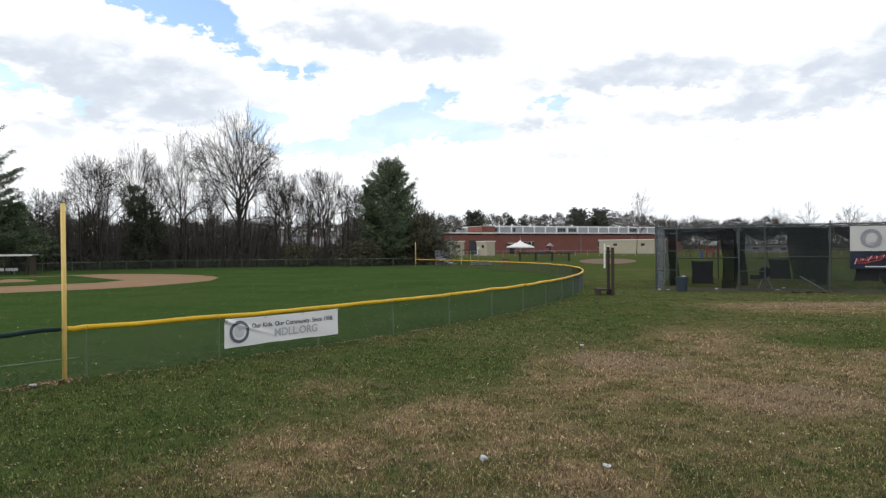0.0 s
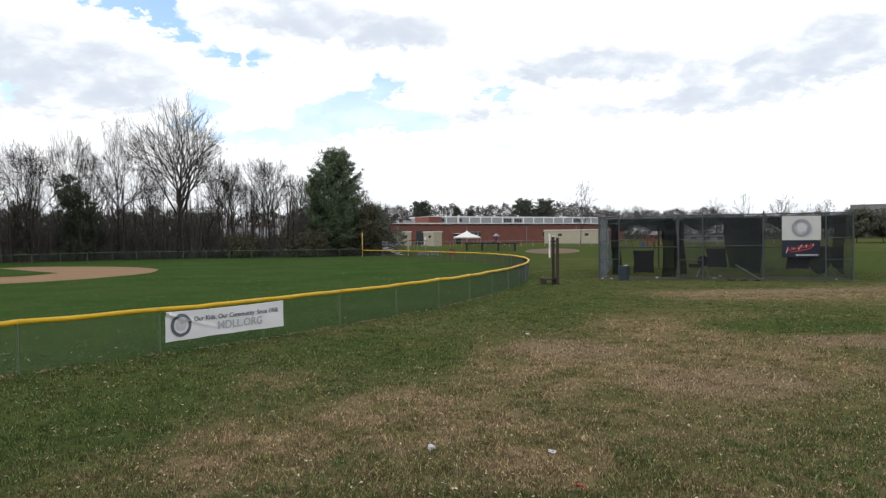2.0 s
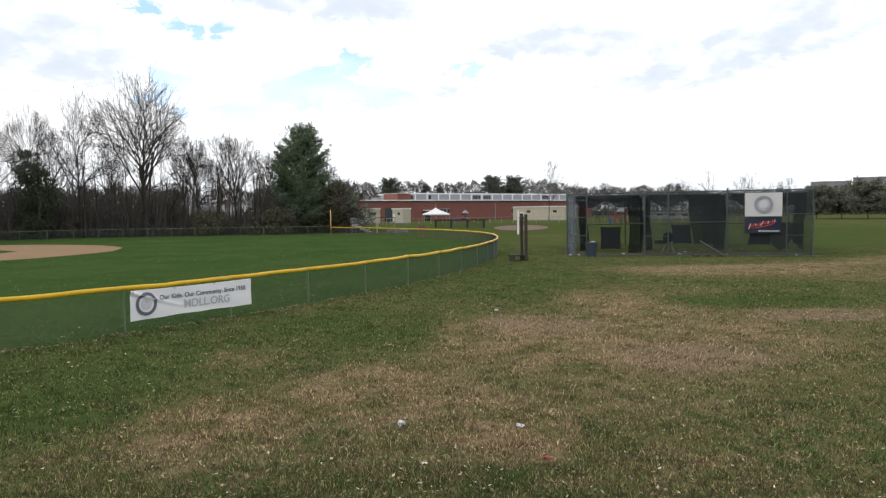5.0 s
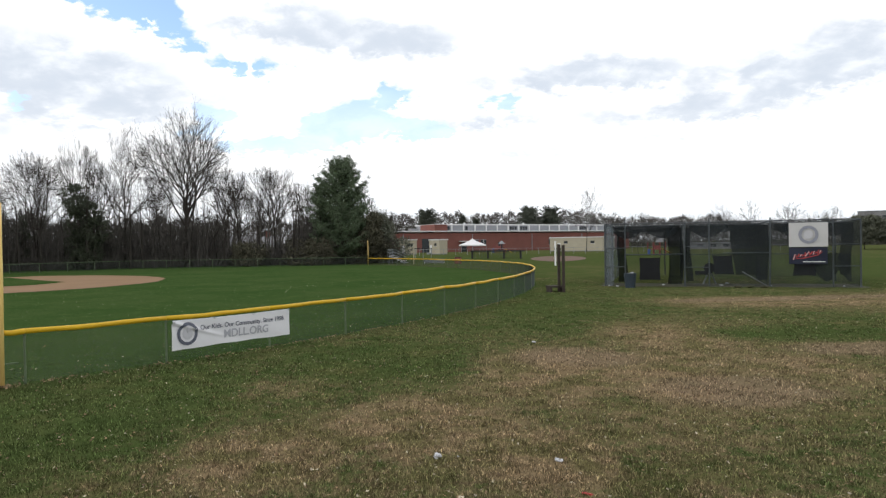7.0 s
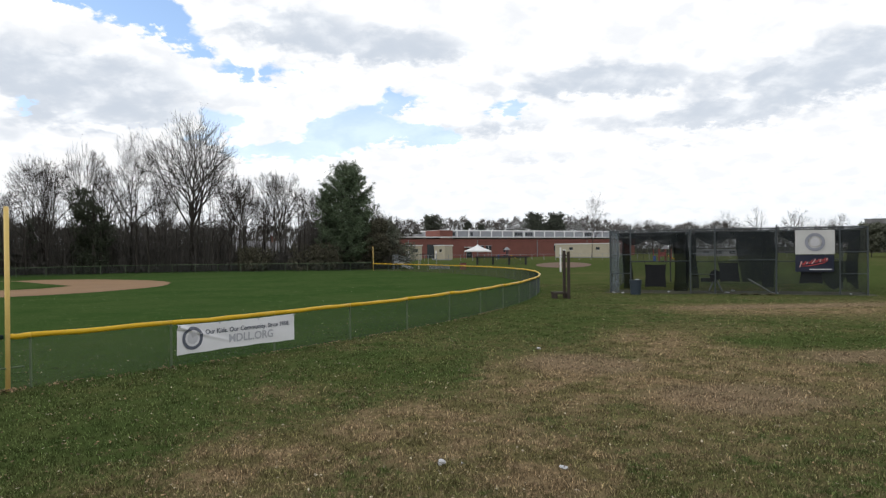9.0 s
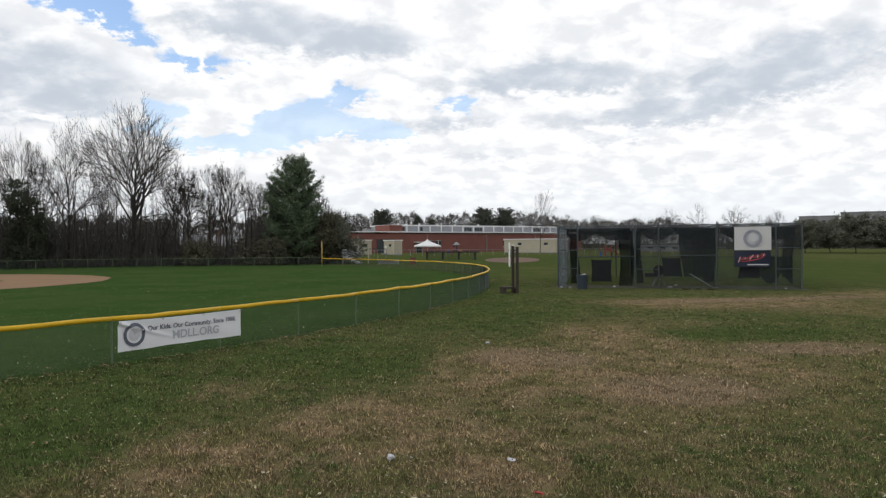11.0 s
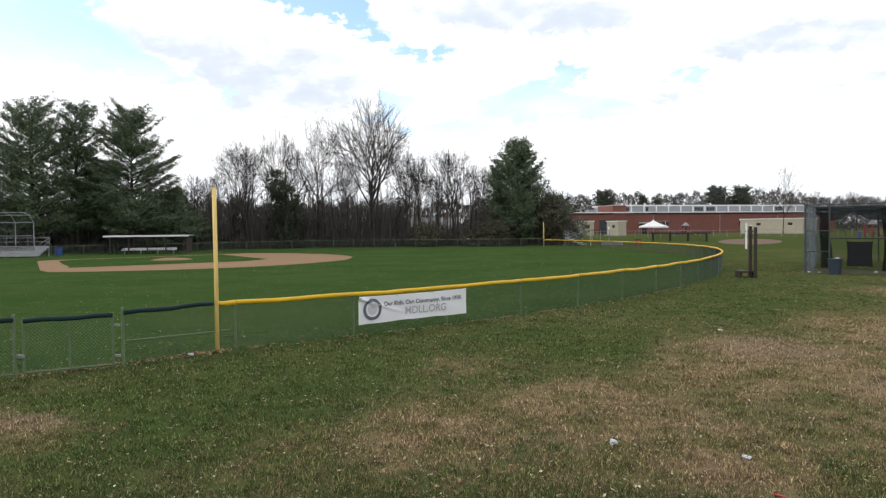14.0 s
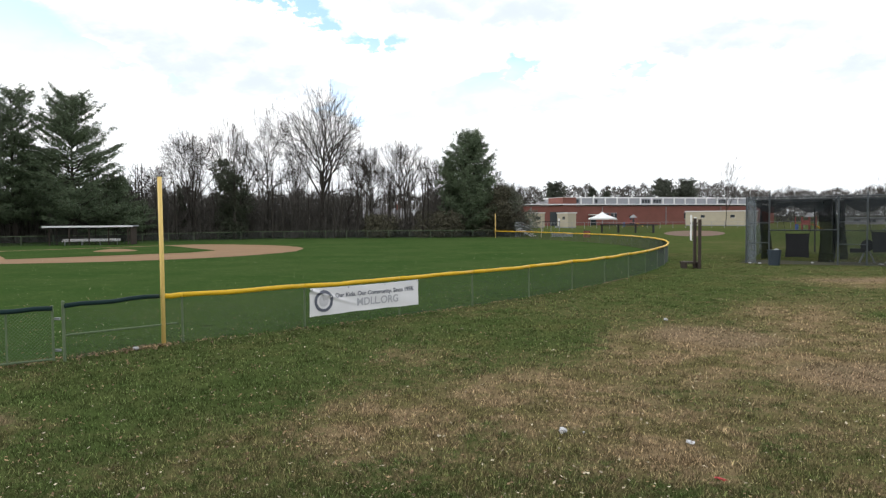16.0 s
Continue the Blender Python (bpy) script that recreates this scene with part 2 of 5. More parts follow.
def turf(name, rough=0.9, blades=False):
    m = bpy.data.materials.new(name)
    m.use_nodes = True
    n = Nodes(m.node_tree)
    geo = n.add("ShaderNodeNewGeometry")
    col, n3, n4 = turf_colour(n, geo.outputs["Position"])
    if blades:
        r = geo.outputs["Random Per Island"]
        col = n.add("ShaderNodeHueSaturation", ins={"Color": col, "Value": n.math("ADD", n.math("MULTIPLY", n.math("POWER", r, 5.0), 4.6), 0.68), "Saturation": 0.95}).outputs[0]
    p = n.add("ShaderNodeBsdfPrincipled", ins={"Base Color": col, "Roughness": rough, "Specular IOR Level": 0.0})
    shader = p.outputs[0]
    if blades:
        t = n.add("ShaderNodeBsdfTranslucent", ins={"Color": col})
        shader = n.add("ShaderNodeMixShader", ins={0: 0.45, 1: p.outputs[0], 2: t.outputs[0]}).outputs[0]
    else:
        bn = n.add("ShaderNodeBump", ins={"Height": n.math("ADD", n3, n.math("MULTIPLY", n4, 0.5)), "Strength": 0.55, "Distance": 0.06})
        m.node_tree.links.new(bn.outputs[0], p.inputs["Normal"])
    n.add("ShaderNodeOutputMaterial", ins={"Surface": shader})
    return m


M_TURF, M_BLADE = turf("turf"), turf("grass_blade", 0.75, True)
M_CLAY = surface("infield_clay", (0.228, 0.138, 0.072), (0.165, 0.100, 0.052), 0.35, 12, 0.95, bump=0.3)
M_CLAY_DARK = surface("darker_clay", (0.125, 0.072, 0.048), (0.095, 0.060, 0.040), 0.35, 12, 0.95, bump=0.3)
M_DIRT = surface("trampled_dirt", (0.058, 0.046, 0.028), (0.030, 0.042, 0.016), 0.9, 7, 0.95, bump=0.6, amount=0.9)
M_YELLOW = surface("yellow_plastic", (0.60, 0.375, 0.012), (0.46, 0.27, 0.010), 1.2, 25, 0.45, bump=0.08, amount=0.4)
M_POLE = surface("yellow_paint", (0.72, 0.53, 0.19), (0.56, 0.38, 0.10), 1.5, 30, 0.5, bump=0.1, amount=0.45)
M_NAVYCAP = surface("dark_green_plastic", (0.009, 0.022, 0.024), (0.014, 0.032, 0.032), 2, 30, 0.6, bump=0.05, spec=0.1)
M_GALV = surface("green_coated_steel", (0.118, 0.155, 0.090), (0.074, 0.104, 0.060), 5, 60, 0.6, 0.0, 0.1, spec=0.2)
M_STEEL = surface("galvanised_steel", (0.30, 0.32, 0.33), (0.20, 0.21, 0.22), 5, 60, 0.5, 0.6, 0.1)
M_WIRE = surface("fence_wire", (0.044, 0.056, 0.048), (0.028, 0.038, 0.033), 5, 60, 0.6, 0.2, 0)
M_VINYL = surface("banner_vinyl", (0.68, 0.68, 0.70), (0.58, 0.58, 0.60), 1.4, 9, 0.5, bump=0.15, amount=0.35)
M_VINYL_GREY = surface("greyer_vinyl", (0.50, 0.50, 0.50), (0.42, 0.42, 0.42), 1.4, 9, 0.6, bump=0.15, amount=0.4)
M_INK = surface("grey_ink", (0.105, 0.115, 0.150), (0.085, 0.092, 0.120), 3, 20, 0.6, bump=0)
M_INK_PALE = surface("pale_grey_ink", (0.38, 0.39, 0.42), (0.33, 0.34, 0.37), 3, 20, 0.6, bump=0)
M_DISC = surface("faint_grey_ink", (0.50, 0.50, 0.53), (0.42, 0.42, 0.45), 12, 30, 0.6, bump=0)
M_EMBLEM = surface("worn_grey_ink", (0.20, 0.21, 0.26), (0.29, 0.30, 0.34), 4, 20, 0.6, bump=0)
M_NAVY = surface("navy_vinyl", (0.010, 0.014, 0.032), (0.016, 0.020, 0.040), 2, 14, 0.5, bump=0.15)
M_PLAY = surface("faded_red_paint", (0.23, 0.055, 0.05), (0.17, 0.05, 0.045), 3, 20, 0.6, bump=0)
M_RED = surface("red_ink", (0.42, 0.05, 0.05), (0.32, 0.04, 0.04), 3, 20, 0.5, bump=0)
M_PINK = surface("pale_red_ink", (0.60, 0.36, 0.36), (0.5, 0.28, 0.28), 3, 20, 0.5, bump=0)
M_FRAME = surface("cage_frame_steel", (0.068, 0.080, 0.088), (0.045, 0.054, 0.060), 3, 40, 0.55, 0.3, 0.1)
# net, gathered net and black canvas are lifted to carry a veil of haze
M_NET = netting("cage_net", (0.040, 0.047, 0.050), 0.34)
# same netting on the outer side, with skylight put into a paler colour
M_NET_SKYLIT = netting("skylit_side_net", (0.125, 0.145, 0.160), 0.66)
M_DRAPE = netting("gathered_net", (0.020, 0.024, 0.026), 0.84)
M_BLACK = surface("black_canvas", (0.017, 0.018, 0.020), (0.024, 0.025, 0.027), 2, 20, 0.8, bump=0.2)
M_BARK = surface("bare_bark", (0.042, 0.036, 0.030), (0.026, 0.022, 0.019), 1.5, 14, 0.9, bump=0.3, by_object=0.0)
M_TWIG = surface("brown_twigs", (0.100, 0.092, 0.082), (0.062, 0.057, 0.051), 0.6, 6, 0.9, bump=0, by_object=0.2, by_island=0.3)
# distant bark and twigs: distance haze is put into these paler, greyer colours
M_HAZED_WOOD = surface("hazed_far_bark", (0.092, 0.086, 0.082), (0.068, 0.063, 0.060), 0.06, 1, 0.9, bump=0)
M_HAZED_TWIG = surface("hazed_far_twigs", (0.095, 0.088, 0.080), (0.065, 0.060, 0.055), 0.06, 1, 0.9, bump=0, by_island=0.35)
M_NEEDLE = surface("pine_needles", (0.106, 0.142, 0.078), (0.070, 0.098, 0.058), 0.5, 5, 0.75, bump=0, by_island=0.45, amount=0.6)
# needles for the far pines: greyed, so the colour carries the distance haze
M_OLIVE = surface("grey_olive_needles", (0.140, 0.146, 0.108), (0.088, 0.094, 0.070), 0.3, 3, 0.9, bump=0, by_island=0.55, amount=0.7)
M_HAZED_NEEDLE = surface("hazed_far_needles", (0.084, 0.094, 0.070), (0.056, 0.064, 0.050), 0.3, 3, 0.9, bump=0, by_island=0.5, amount=0.7)
M_STRAW = surface("straw_bits", (0.30, 0.235, 0.145), (0.19, 0.145, 0.085), 6, 40, 0.85, bump=0, by_island=0.5)
M_CONCRETE = surface("weathered_concrete", (0.22, 0.22, 0.225), (0.16, 0.16, 0.17), 0.12, 2, 0.8, bump=0.05)
# ivy and brush lightened too, the haze veil being in their colour
M_IVY = surface("ivy_leaves", (0.044, 0.052, 0.030), (0.028, 0.035, 0.021), 0.8, 5, 0.6, bump=0, by_island=0.5)
M_BRUSH = surface("dry_brush", (0.082, 0.075, 0.050), (0.056, 0.055, 0.037), 0.3, 3, 0.9, bump=0, by_island=0.5)
M_BRICK = surface("red_brick", (0.200, 0.078, 0.062), (0.130, 0.054, 0.045), 0.4, 5, 0.85, bump=0.1)
M_WHITE = surface("white_paint", (0.70, 0.70, 0.70), (0.55, 0.55, 0.55), 0.8, 9, 0.6, bump=0.05)
M_GREY = surface("pale_grey_panel", (0.27, 0.28, 0.30), (0.21, 0.22, 0.24), 0.5, 6, 0.6, bump=0.05)
M_GLASS = surface("dark_window_glass", (0.02, 0.025, 0.03), (0.03, 0.035, 0.04), 0.5, 4, 0.1, bump=0, spec=0.6)
M_CREAM = surface("cream_siding", (0.40, 0.365, 0.28), (0.31, 0.285, 0.22), 0.6, 6, 0.7, bump=0.05)
M_ROOF = surface("grey_roof", (0.24, 0.24, 0.25), (0.17, 0.17, 0.18), 0.6, 6, 0.8, bump=0.1)
M_WOOD = surface("weathered_timber", (0.055, 0.042, 0.034), (0.03, 0.024, 0.02), 3, 30, 0.85, bump=0.4)
M_ALU = surface("aluminium_plank", (0.50, 0.51, 0.53), (0.38, 0.39, 0.41), 1.5, 12, 0.45, 0.5, 0.05)
M_LITTER = surface("white_litter", (0.52, 0.52, 0.54), (0.34, 0.35, 0.37), 20, 90, 0.7, bump=0.3)
M_LEAF = surface("fallen_leaves", (0.25, 0.165, 0.095), (0.14, 0.09, 0.05), 6, 40, 0.85, bump=0, by_island=0.6)
M_PALE = surface("pale_scraps", (0.47, 0.42, 0.32), (0.28, 0.23, 0.16), 6, 40, 0.8, bump=0, by_island=0.5)
M_BIN = surface("dark_bin_plastic", (0.028, 0.040, 0.055), (0.02, 0.03, 0.04), 3, 30, 0.5, bump=0.1)
M_BLUE = surface("blue_plastic", (0.035, 0.075, 0.22), (0.025, 0.055, 0.16), 3, 30, 0.5, bump=0.1)


# ---- mesh building ----
class Mesh:
    """Collects points and faces, in plain lists."""

    def __init__(self):
        self.v, self.f = [], []

    def box(self, c, s, m=None):
        """A box with its middle at c and its whole sides s."""
        b = len(self.v)
        for i in (-0.5, 0.5):
            for j in (-0.5, 0.5):
                for k in (-0.5, 0.5):
                    p = Vector((c[0] + i * s[0], c[1] + j * s[1], c[2] + k * s[2]))
                    self.v.append(tuple(m @ p) if m else tuple(p))
        self.f += [tuple(b + q for q in f) for f in ((0, 1, 3, 2), (4, 6, 7, 5), (0, 4, 5, 1), (2, 3, 7, 6), (0, 2, 6, 4), (1, 5, 7, 3))]
        return self

    def tube(self, pts, radii, n=6, cap=True):
        """A round bar along pts."""
        pts = [Vector(p) for p in pts]
        if not hasattr(radii, "__len__"):
            radii = [radii] * len(pts)
        b = len(self.v)
        for i, p in enumerate(pts):
            d = (pts[min(i + 1, len(pts) - 1)] - pts[max(i - 1, 0)]).normalized()
            u = d.cross(Vector((0, 0, 1)) if abs(d.z) < 0.9 else Vector((1, 0, 0))).normalized()
            w = d.cross(u)
            for k in range(n):
                a = 2 * math.pi * k / n
                self.v.append(tuple(p + (u * math.cos(a) + w * math.sin(a)) * radii[i]))
        for i in range(len(pts) - 1):
            for k in range(n):
                k2 = (k + 1) % n
                self.f.append((b + i * n + k, b + i * n + k2, b + (i + 1) * n + k2, b + (i + 1) * n + k))
        if cap:
            self.f.append(tuple(b + k for k in range(n))[::-1])
            self.f.append(tuple(b + (len(pts) - 1) * n + k for k in range(n)))
        return self

    def poly(self, pts):
        b = len(self.v)
        self.v += [tuple(p) for p in pts]
        self.f.append(tuple(range(b, b + len(pts))))
        return self

    def sheet(self, fn, nu, nv, thick=None):
        """A surface fn(u, v) over the unit square; thick: a vector by which its back lies behind."""
        for off in ((0,) if thick is None else (0, 1)):
            b = len(self.v)
            for i in range(nu + 1):
                for j in range(nv + 1):
                    p = Vector(fn(i / nu, j / nv))
                    self.v.append(tuple(p + Vector(thick) if off else p))
            for i in range(nu):
                for j in range(nv):
                    q = b + i * (nv + 1) + j
                    self.f.append((q, q + nv + 1, q + nv + 2, q + 1))
        return self

    def data(self, name, smooth=False):
        me = bpy.data.meshes.new(name)
        me.from_pydata(self.v, [], self.f)
        if smooth:
            me.polygons.foreach_set("use_smooth", [True] * len(me.polygons))
        me.update()
        return me


def part(name, mesh, material, parent=None, label="", smooth=False):
    """One mesh object of that material, under a thing or a part."""
    me = mesh.data(name, smooth) if isinstance(mesh, Mesh) else mesh
    if not me.materials:
        me.materials.append(material)
    ob = new(name, me)
    ob.parent = parent
    if label:
        tagged(ob, label)
    return ob


def thing(name, label, category, at=(0, 0, 0), turn=0.0, group="", kind=""):
    ob = new(name)
    ob.matrix_basis = pose(*at, 0, 0, turn)
    return tagged(ob, label, category, group, kind)


def polar(az, r, z=0.0):
    return Vector((r * math.sin(radians(az)), r * math.cos(radians(az)), z))


def tall(el, r):
    """Height over the ground of what is seen at that elevation and range."""
    return EYE[2] + r * math.tan(radians(el))


# ---- ground ----
def build_ground():
    m = Mesh()
    ring = [0, 3, 6, 9, 12, 16, 20, 26, 34, 45, 60, 80, 110, 150, 220, 320, 500, 900, 1800, 4000]
    n = 96
    m.v.append((0, 0, 0))
    for r in ring[1:]:
        for k in range(n):
            a = 2 * math.pi * k / n
            m.v.append((r * math.sin(a), r * math.cos(a), 0.0))
    for k in range(n):
        m.f.append((0, 1 + (k + 1) % n, 1 + k))
    for i in range(len(ring) - 2):
        for k in range(n):
            a, b = 1 + i * n + k, 1 + i * n + (k + 1) % n
            m.f.append((a, b, b + n, a + n))
    ob = part("ground", m, M_TURF)
    tagged(ob, "flat lawn of mown green grass with worn brown patches", "ground", kind="structure")


build_ground()


def build_infield():
    rnd = random.Random(5)
    # clay: a disc round the middle of the infield, cut by the foul lines, with the base paths to home
    m = Mesh()
    c, r = PITCH, 17.2
    a0, a1 = radians(-86), radians(92)
    pts = [(c[0] + (r + rnd.uniform(-0.15, 0.15)) * math.cos(a0 + (a1 - a0) * i / 60), c[1] + (r + rnd.uniform(-0.15, 0.15)) * math.sin(a0 + (a1 - a0) * i / 60)) for i in range(61)]
    pts += [(-39.5, 76.0), (-50.6, 61.3), (-51.0, 59.6), (-50.0, 58.2), (-38.6, 45.2)]
    m.poly([(x, y, 0.012) for x, y in pts])
    clay = part("infield_clay", m, M_CLAY)
    tagged(clay, "tan clay infield of a baseball diamond", "infield", kind="structure")
    g = Mesh()
    corners = [(-38.6, 48.3), (-29.0, 58.5), (-28.6, 62.5), (-39.4, 74.0), (-49.2, 61.8), (-48.6, 59.4)]
    dense = []
    for i, p in enumerate(corners):
        q = corners[(i + 1) % len(corners)]
        for k in range(8):
            dense.append((p[0] + (q[0] - p[0]) * k / 8 + rnd.uniform(-0.1, 0.1), p[1] + (q[1] - p[1]) * k / 8 + rnd.uniform(-0.1, 0.1)))
    g.poly([(x, y, 0.024) for x, y in dense])
    tagged(part("infield_grass", g, M_TURF), "square of green infield grass inside the clay", "grass", kind="structure")
    mound = Mesh()
    n = 24
    for rr, z in ((1.9, 0.03), (1.4, 0.12), (0.6, 0.2)):
        for k in range(n):
            a = 2 * math.pi * k / n
            mound.v.append((-38.0 + rr * math.cos(a), 61.5 + rr * math.sin(a), z))
    for i in range(2):
        for k in range(n):
            mound.f.append((i * n + k, i * n + (k + 1) % n, (i + 1) * n + (k + 1) % n, (i + 1) * n + k))
    mound.f.append(tuple(range(2 * n, 3 * n)))
    tagged(part("pitchers_mound", mound, M_CLAY), "low round clay pitcher's mound on the infield grass", "mound")
    far = Mesh()
    far.poly([(29.2 + 5.0 * math.cos(2 * math.pi * k / 40) + 4.5 * math.sin(2 * math.pi * k / 40), 124 + 20 * math.sin(2 * math.pi * k / 40), 0.012) for k in range(40)])
    tagged(part("far_infield_clay", far, M_CLAY_DARK), "clay infield of a second ball field farther off", "infield", kind="structure")


build_infield()


# ---- the outfield fence ----
def on_arc(s, r=FENCE_R, z=0.0):
    """The place s metres along the fence from the near foul pole."""
    a = radians(-46.3) + s / FENCE_R
    return Vector((HOME[0] + r * math.cos(a), HOME[1] + r * math.sin(a), z))


ARC = 93.5
RAIL_Z = 1.13


def rail_height(s):
    """The rail dips and rises a little from post to post, and lies lower far off."""
    return RAIL_Z + 0.008 * math.sin(s * 0.9) + 0.007 * math.sin(s * 2.3 + 1) - 0.17 * max(0.0, min(1.0, (s - 45) / 30))


def chain_link(a, b, top_a, top_b, bottom=0.04, pitch=0.07, r=0.0024):
    """Crossed slanting wires that fill the panel from a to b."""
    m = Mesh()
    length = (b - a).length
    h = (top_a + top_b) / 2 - bottom
    along = (b - a) / length
    out = Vector((along.y, -along.x, 0)) * 0.004
    k = -h
    while k < length:
        for sign in (1, -1):
            u0, v0, u1, v1 = k, 0.0, k + h, h
            if u0 < 0:
                v0, u0 = -u0, 0.0
            if u1 > length:
                v1, u1 = v1 - (u1 - length), length
            if u1 - u0 > 0.02:
                if sign < 0:
                    v0, v1 = h - v0, h - v1
                p = a + along * u0 + Vector((0, 0, bottom + v0)) + out * sign
                q = a + along * u1 + Vector((0, 0, bottom + v1)) + out * sign
                m.tube([p, q], r, 3, False)
        k += pitch
    return m


def build_outfield_fence():
    fence = thing("outfield_fence", "green chain-link outfield fence with yellow top cap round the field", "fence")
    posts = [0.0] + [0.42 + 3.2 * i for i in range(29)]
    posts.append(ARC)
    rnd = random.Random(3)
    for i, s in enumerate(posts):
        if i == 0:
            continue
        m = Mesh()
        base, lean = on_arc(s), Vector((rnd.uniform(-0.012, 0.012), rnd.uniform(-0.012, 0.012), 0))
        m.tube([base + Vector((0, 0, -0.05)), base + lean + Vector((0, 0, rail_height(s)))], 0.028, 8)
        m.tube([base + lean + Vector((0, 0, rail_height(s) - 0.09)), base + lean + Vector((0, 0, rail_height(s) - 0.04))], 0.034, 8)
        part("post", m, M_GALV, fence)
    for i in range(len(posts) - 1):
        a, b = on_arc(posts[i]), on_arc(posts[i + 1])
        fine = posts[i] < 48
        part("chain_link", chain_link(a, b, rail_height(posts[i]) - 0.02, rail_height(posts[i + 1]) - 0.02, pitch=0.06 if fine else 0.12, r=0.0026 if fine else 0.0052), M_WIRE, fence)
        if posts[i] > 5:
            # tension wire along the bottom
            part("bottom_wire", Mesh().tube([a + Vector((0, 0, 0.05)), (a + b) / 2 + Vector((0, 0, 0.045)), b + Vector((0, 0, 0.05))], 0.004, 4), M_WIRE, fence)
        # the cap comes in lengths, each a little bowed between its ties
        m = Mesh()
        pts, rad = [], []
        for k in range(7):
            s = posts[i] + (posts[i + 1] - posts[i]) * k / 6
            dip = -0.016 * math.sin(math.pi * k / 6) * (0.4 + rnd.random())
            pts.append(on_arc(s, FENCE_R + 0.006 * math.sin(s * 3)) + Vector((0, 0, rail_height(s) + dip)))
            rad.append(0.059 + 0.003 * math.sin(s * 5))
        m.tube(pts, rad, 10)
        part("cap", m, M_YELLOW, fence, "yellow corrugated plastic top cap", True)
    for s in (22.5, 60.0):
        part("cap_joint", Mesh().tube([on_arc(s, z=rail_height(s)), on_arc(s + 0.07, z=rail_height(s))], 0.056, 10), M_BLACK, fence)
    return fence


build_outfield_fence()


def build_foul_pole(at, h, name_label):
    ob = thing("foul_pole", name_label, "foul pole", at, group="foul poles")
    shaft = part("shaft", Mesh().tube([(0, 0, -0.1), (0.004, 0, h * 0.5), (-0.006, 0, h)], 0.05, 14), M_POLE, ob, smooth=True)
    part("end_cap", Mesh().tube([(-0.006, 0, h), (-0.006, 0, h + 0.03)], [0.056, 0.042], 14), M_POLE, shaft)
    return ob


P0 = on_arc(0)
build_foul_pole((P0.x + 0.02, P0.y - 0.08, 0), 3.86, "tall yellow-painted steel foul pole at the fence corner")
Q0 = on_arc(ARC)
build_foul_pole((Q0.x, Q0.y, -0.1), 3.5, "yellow foul pole on the far side of the field")


def build_side_fence():
    fence = thing("side_fence", "green chain-link fence with dark top cap beside the foul pole", "fence")
    p, a = P0 + Vector((-0.06, -0.12, 0)), Vector((-9.38, 13.28, 0))
    # open stretch with a middle rail
    part("chain_link", chain_link(a, p, 1.12, 1.10, pitch=0.06, r=0.0021), M_WIRE, fence)
    part("middle_rail", Mesh().tube([a + Vector((0, 0, 0.55)), p + Vector((0.25, 0.35, 0.47))], 0.02, 8), M_GALV, fence)
    cap = Mesh()
    cap.tube([a.lerp(p, k / 6) + Vector((0, 0, 1.15 + 0.015 * math.sin(k * 1.7))) for k in range(7)], 0.05, 10)
    part("cap", cap, M_NAVYCAP, fence, "dark green plastic top cap", True)
    part("post", Mesh().tube([a, a + Vector((0, 0, 1.24))], 0.032, 8).tube([a + Vector((0, 0, 1.24)), a + Vector((0, 0, 1.27))], [0.036, 0.015], 8), M_GALV, fence)
    b, c = Vector((-10.86, 11.98, 0)), Vector((-17.5, 6.4, 0))
    part("post", Mesh().tube([b, b + Vector((0, 0, 1.24))], 0.032, 8).tube([b + Vector((0, 0, 1.24)), b + Vector((0, 0, 1.27))], [0.036, 0.015], 8), M_GALV, fence)
    part("chain_link", chain_link(b, c, 1.12, 1.12, pitch=0.07, r=0.0032), M_GALV, fence)
    part("cap", Mesh().tube([b + Vector((0, 0, 1.15)), b.lerp(c, 0.5) + Vector((0, 0, 1.13)), c + Vector((0, 0, 1.15))], 0.05, 10), M_NAVYCAP, fence, "dark green plastic top cap", True)
    part("bottom_rail", Mesh().tube([b + Vector((0, 0, 0.07)), c + Vector((0, 0, 0.07))], 0.018, 6), M_GALV, fence)
    for k in (1, 2, 3):
        q = b.lerp(c, k / 3)
        part("post", Mesh().tube([q, q + Vector((0, 0, 1.2))], 0.03, 8), M_GALV, fence)
    # the swing gate in it
    gate = thing("gate", "closed chain-link swing gate with dark top cap", "gate")
    g0, g1 = Vector((-9.52, 13.14, 0)), Vector((-10.74, 12.08, 0))
    for q, nm in ((g0, "hinge_stile"), (g1, "latch_stile"), (g0.lerp(g1, 0.5), "middle_stile")):
        part(nm, Mesh().tube([q + Vector((0, 0, 0.05)), q + Vector((0, 0, 1.18 if nm != "middle_stile" else 1.1))], 0.024 if nm != "middle_stile" else 0.018, 8), M_GALV, gate)
    part("bottom_rail", Mesh().tube([g0 + Vector((0, 0, 0.08)), g1 + Vector((0, 0, 0.08))], 0.022, 8), M_GALV, gate)
    part("cap", Mesh().tube([g0.lerp(g1, k / 5) + Vector((0, 0, 1.12 + 0.012 * math.sin(k * 2))) for k in range(6)], 0.05, 10), M_NAVYCAP, gate, "dark green plastic top cap", True)
    part("chain_link", chain_link(g0, g1, 1.1, 1.1, 0.08, pitch=0.07, r=0.0036), M_GALV, gate)
    for q, z in ((g0, 0.25), (g0, 0.9)):
        part("hinge", Mesh().box((q.x + 0.06, q.y + 0.06, z), (0.12, 0.05, 0.05)), M_STEEL, gate)
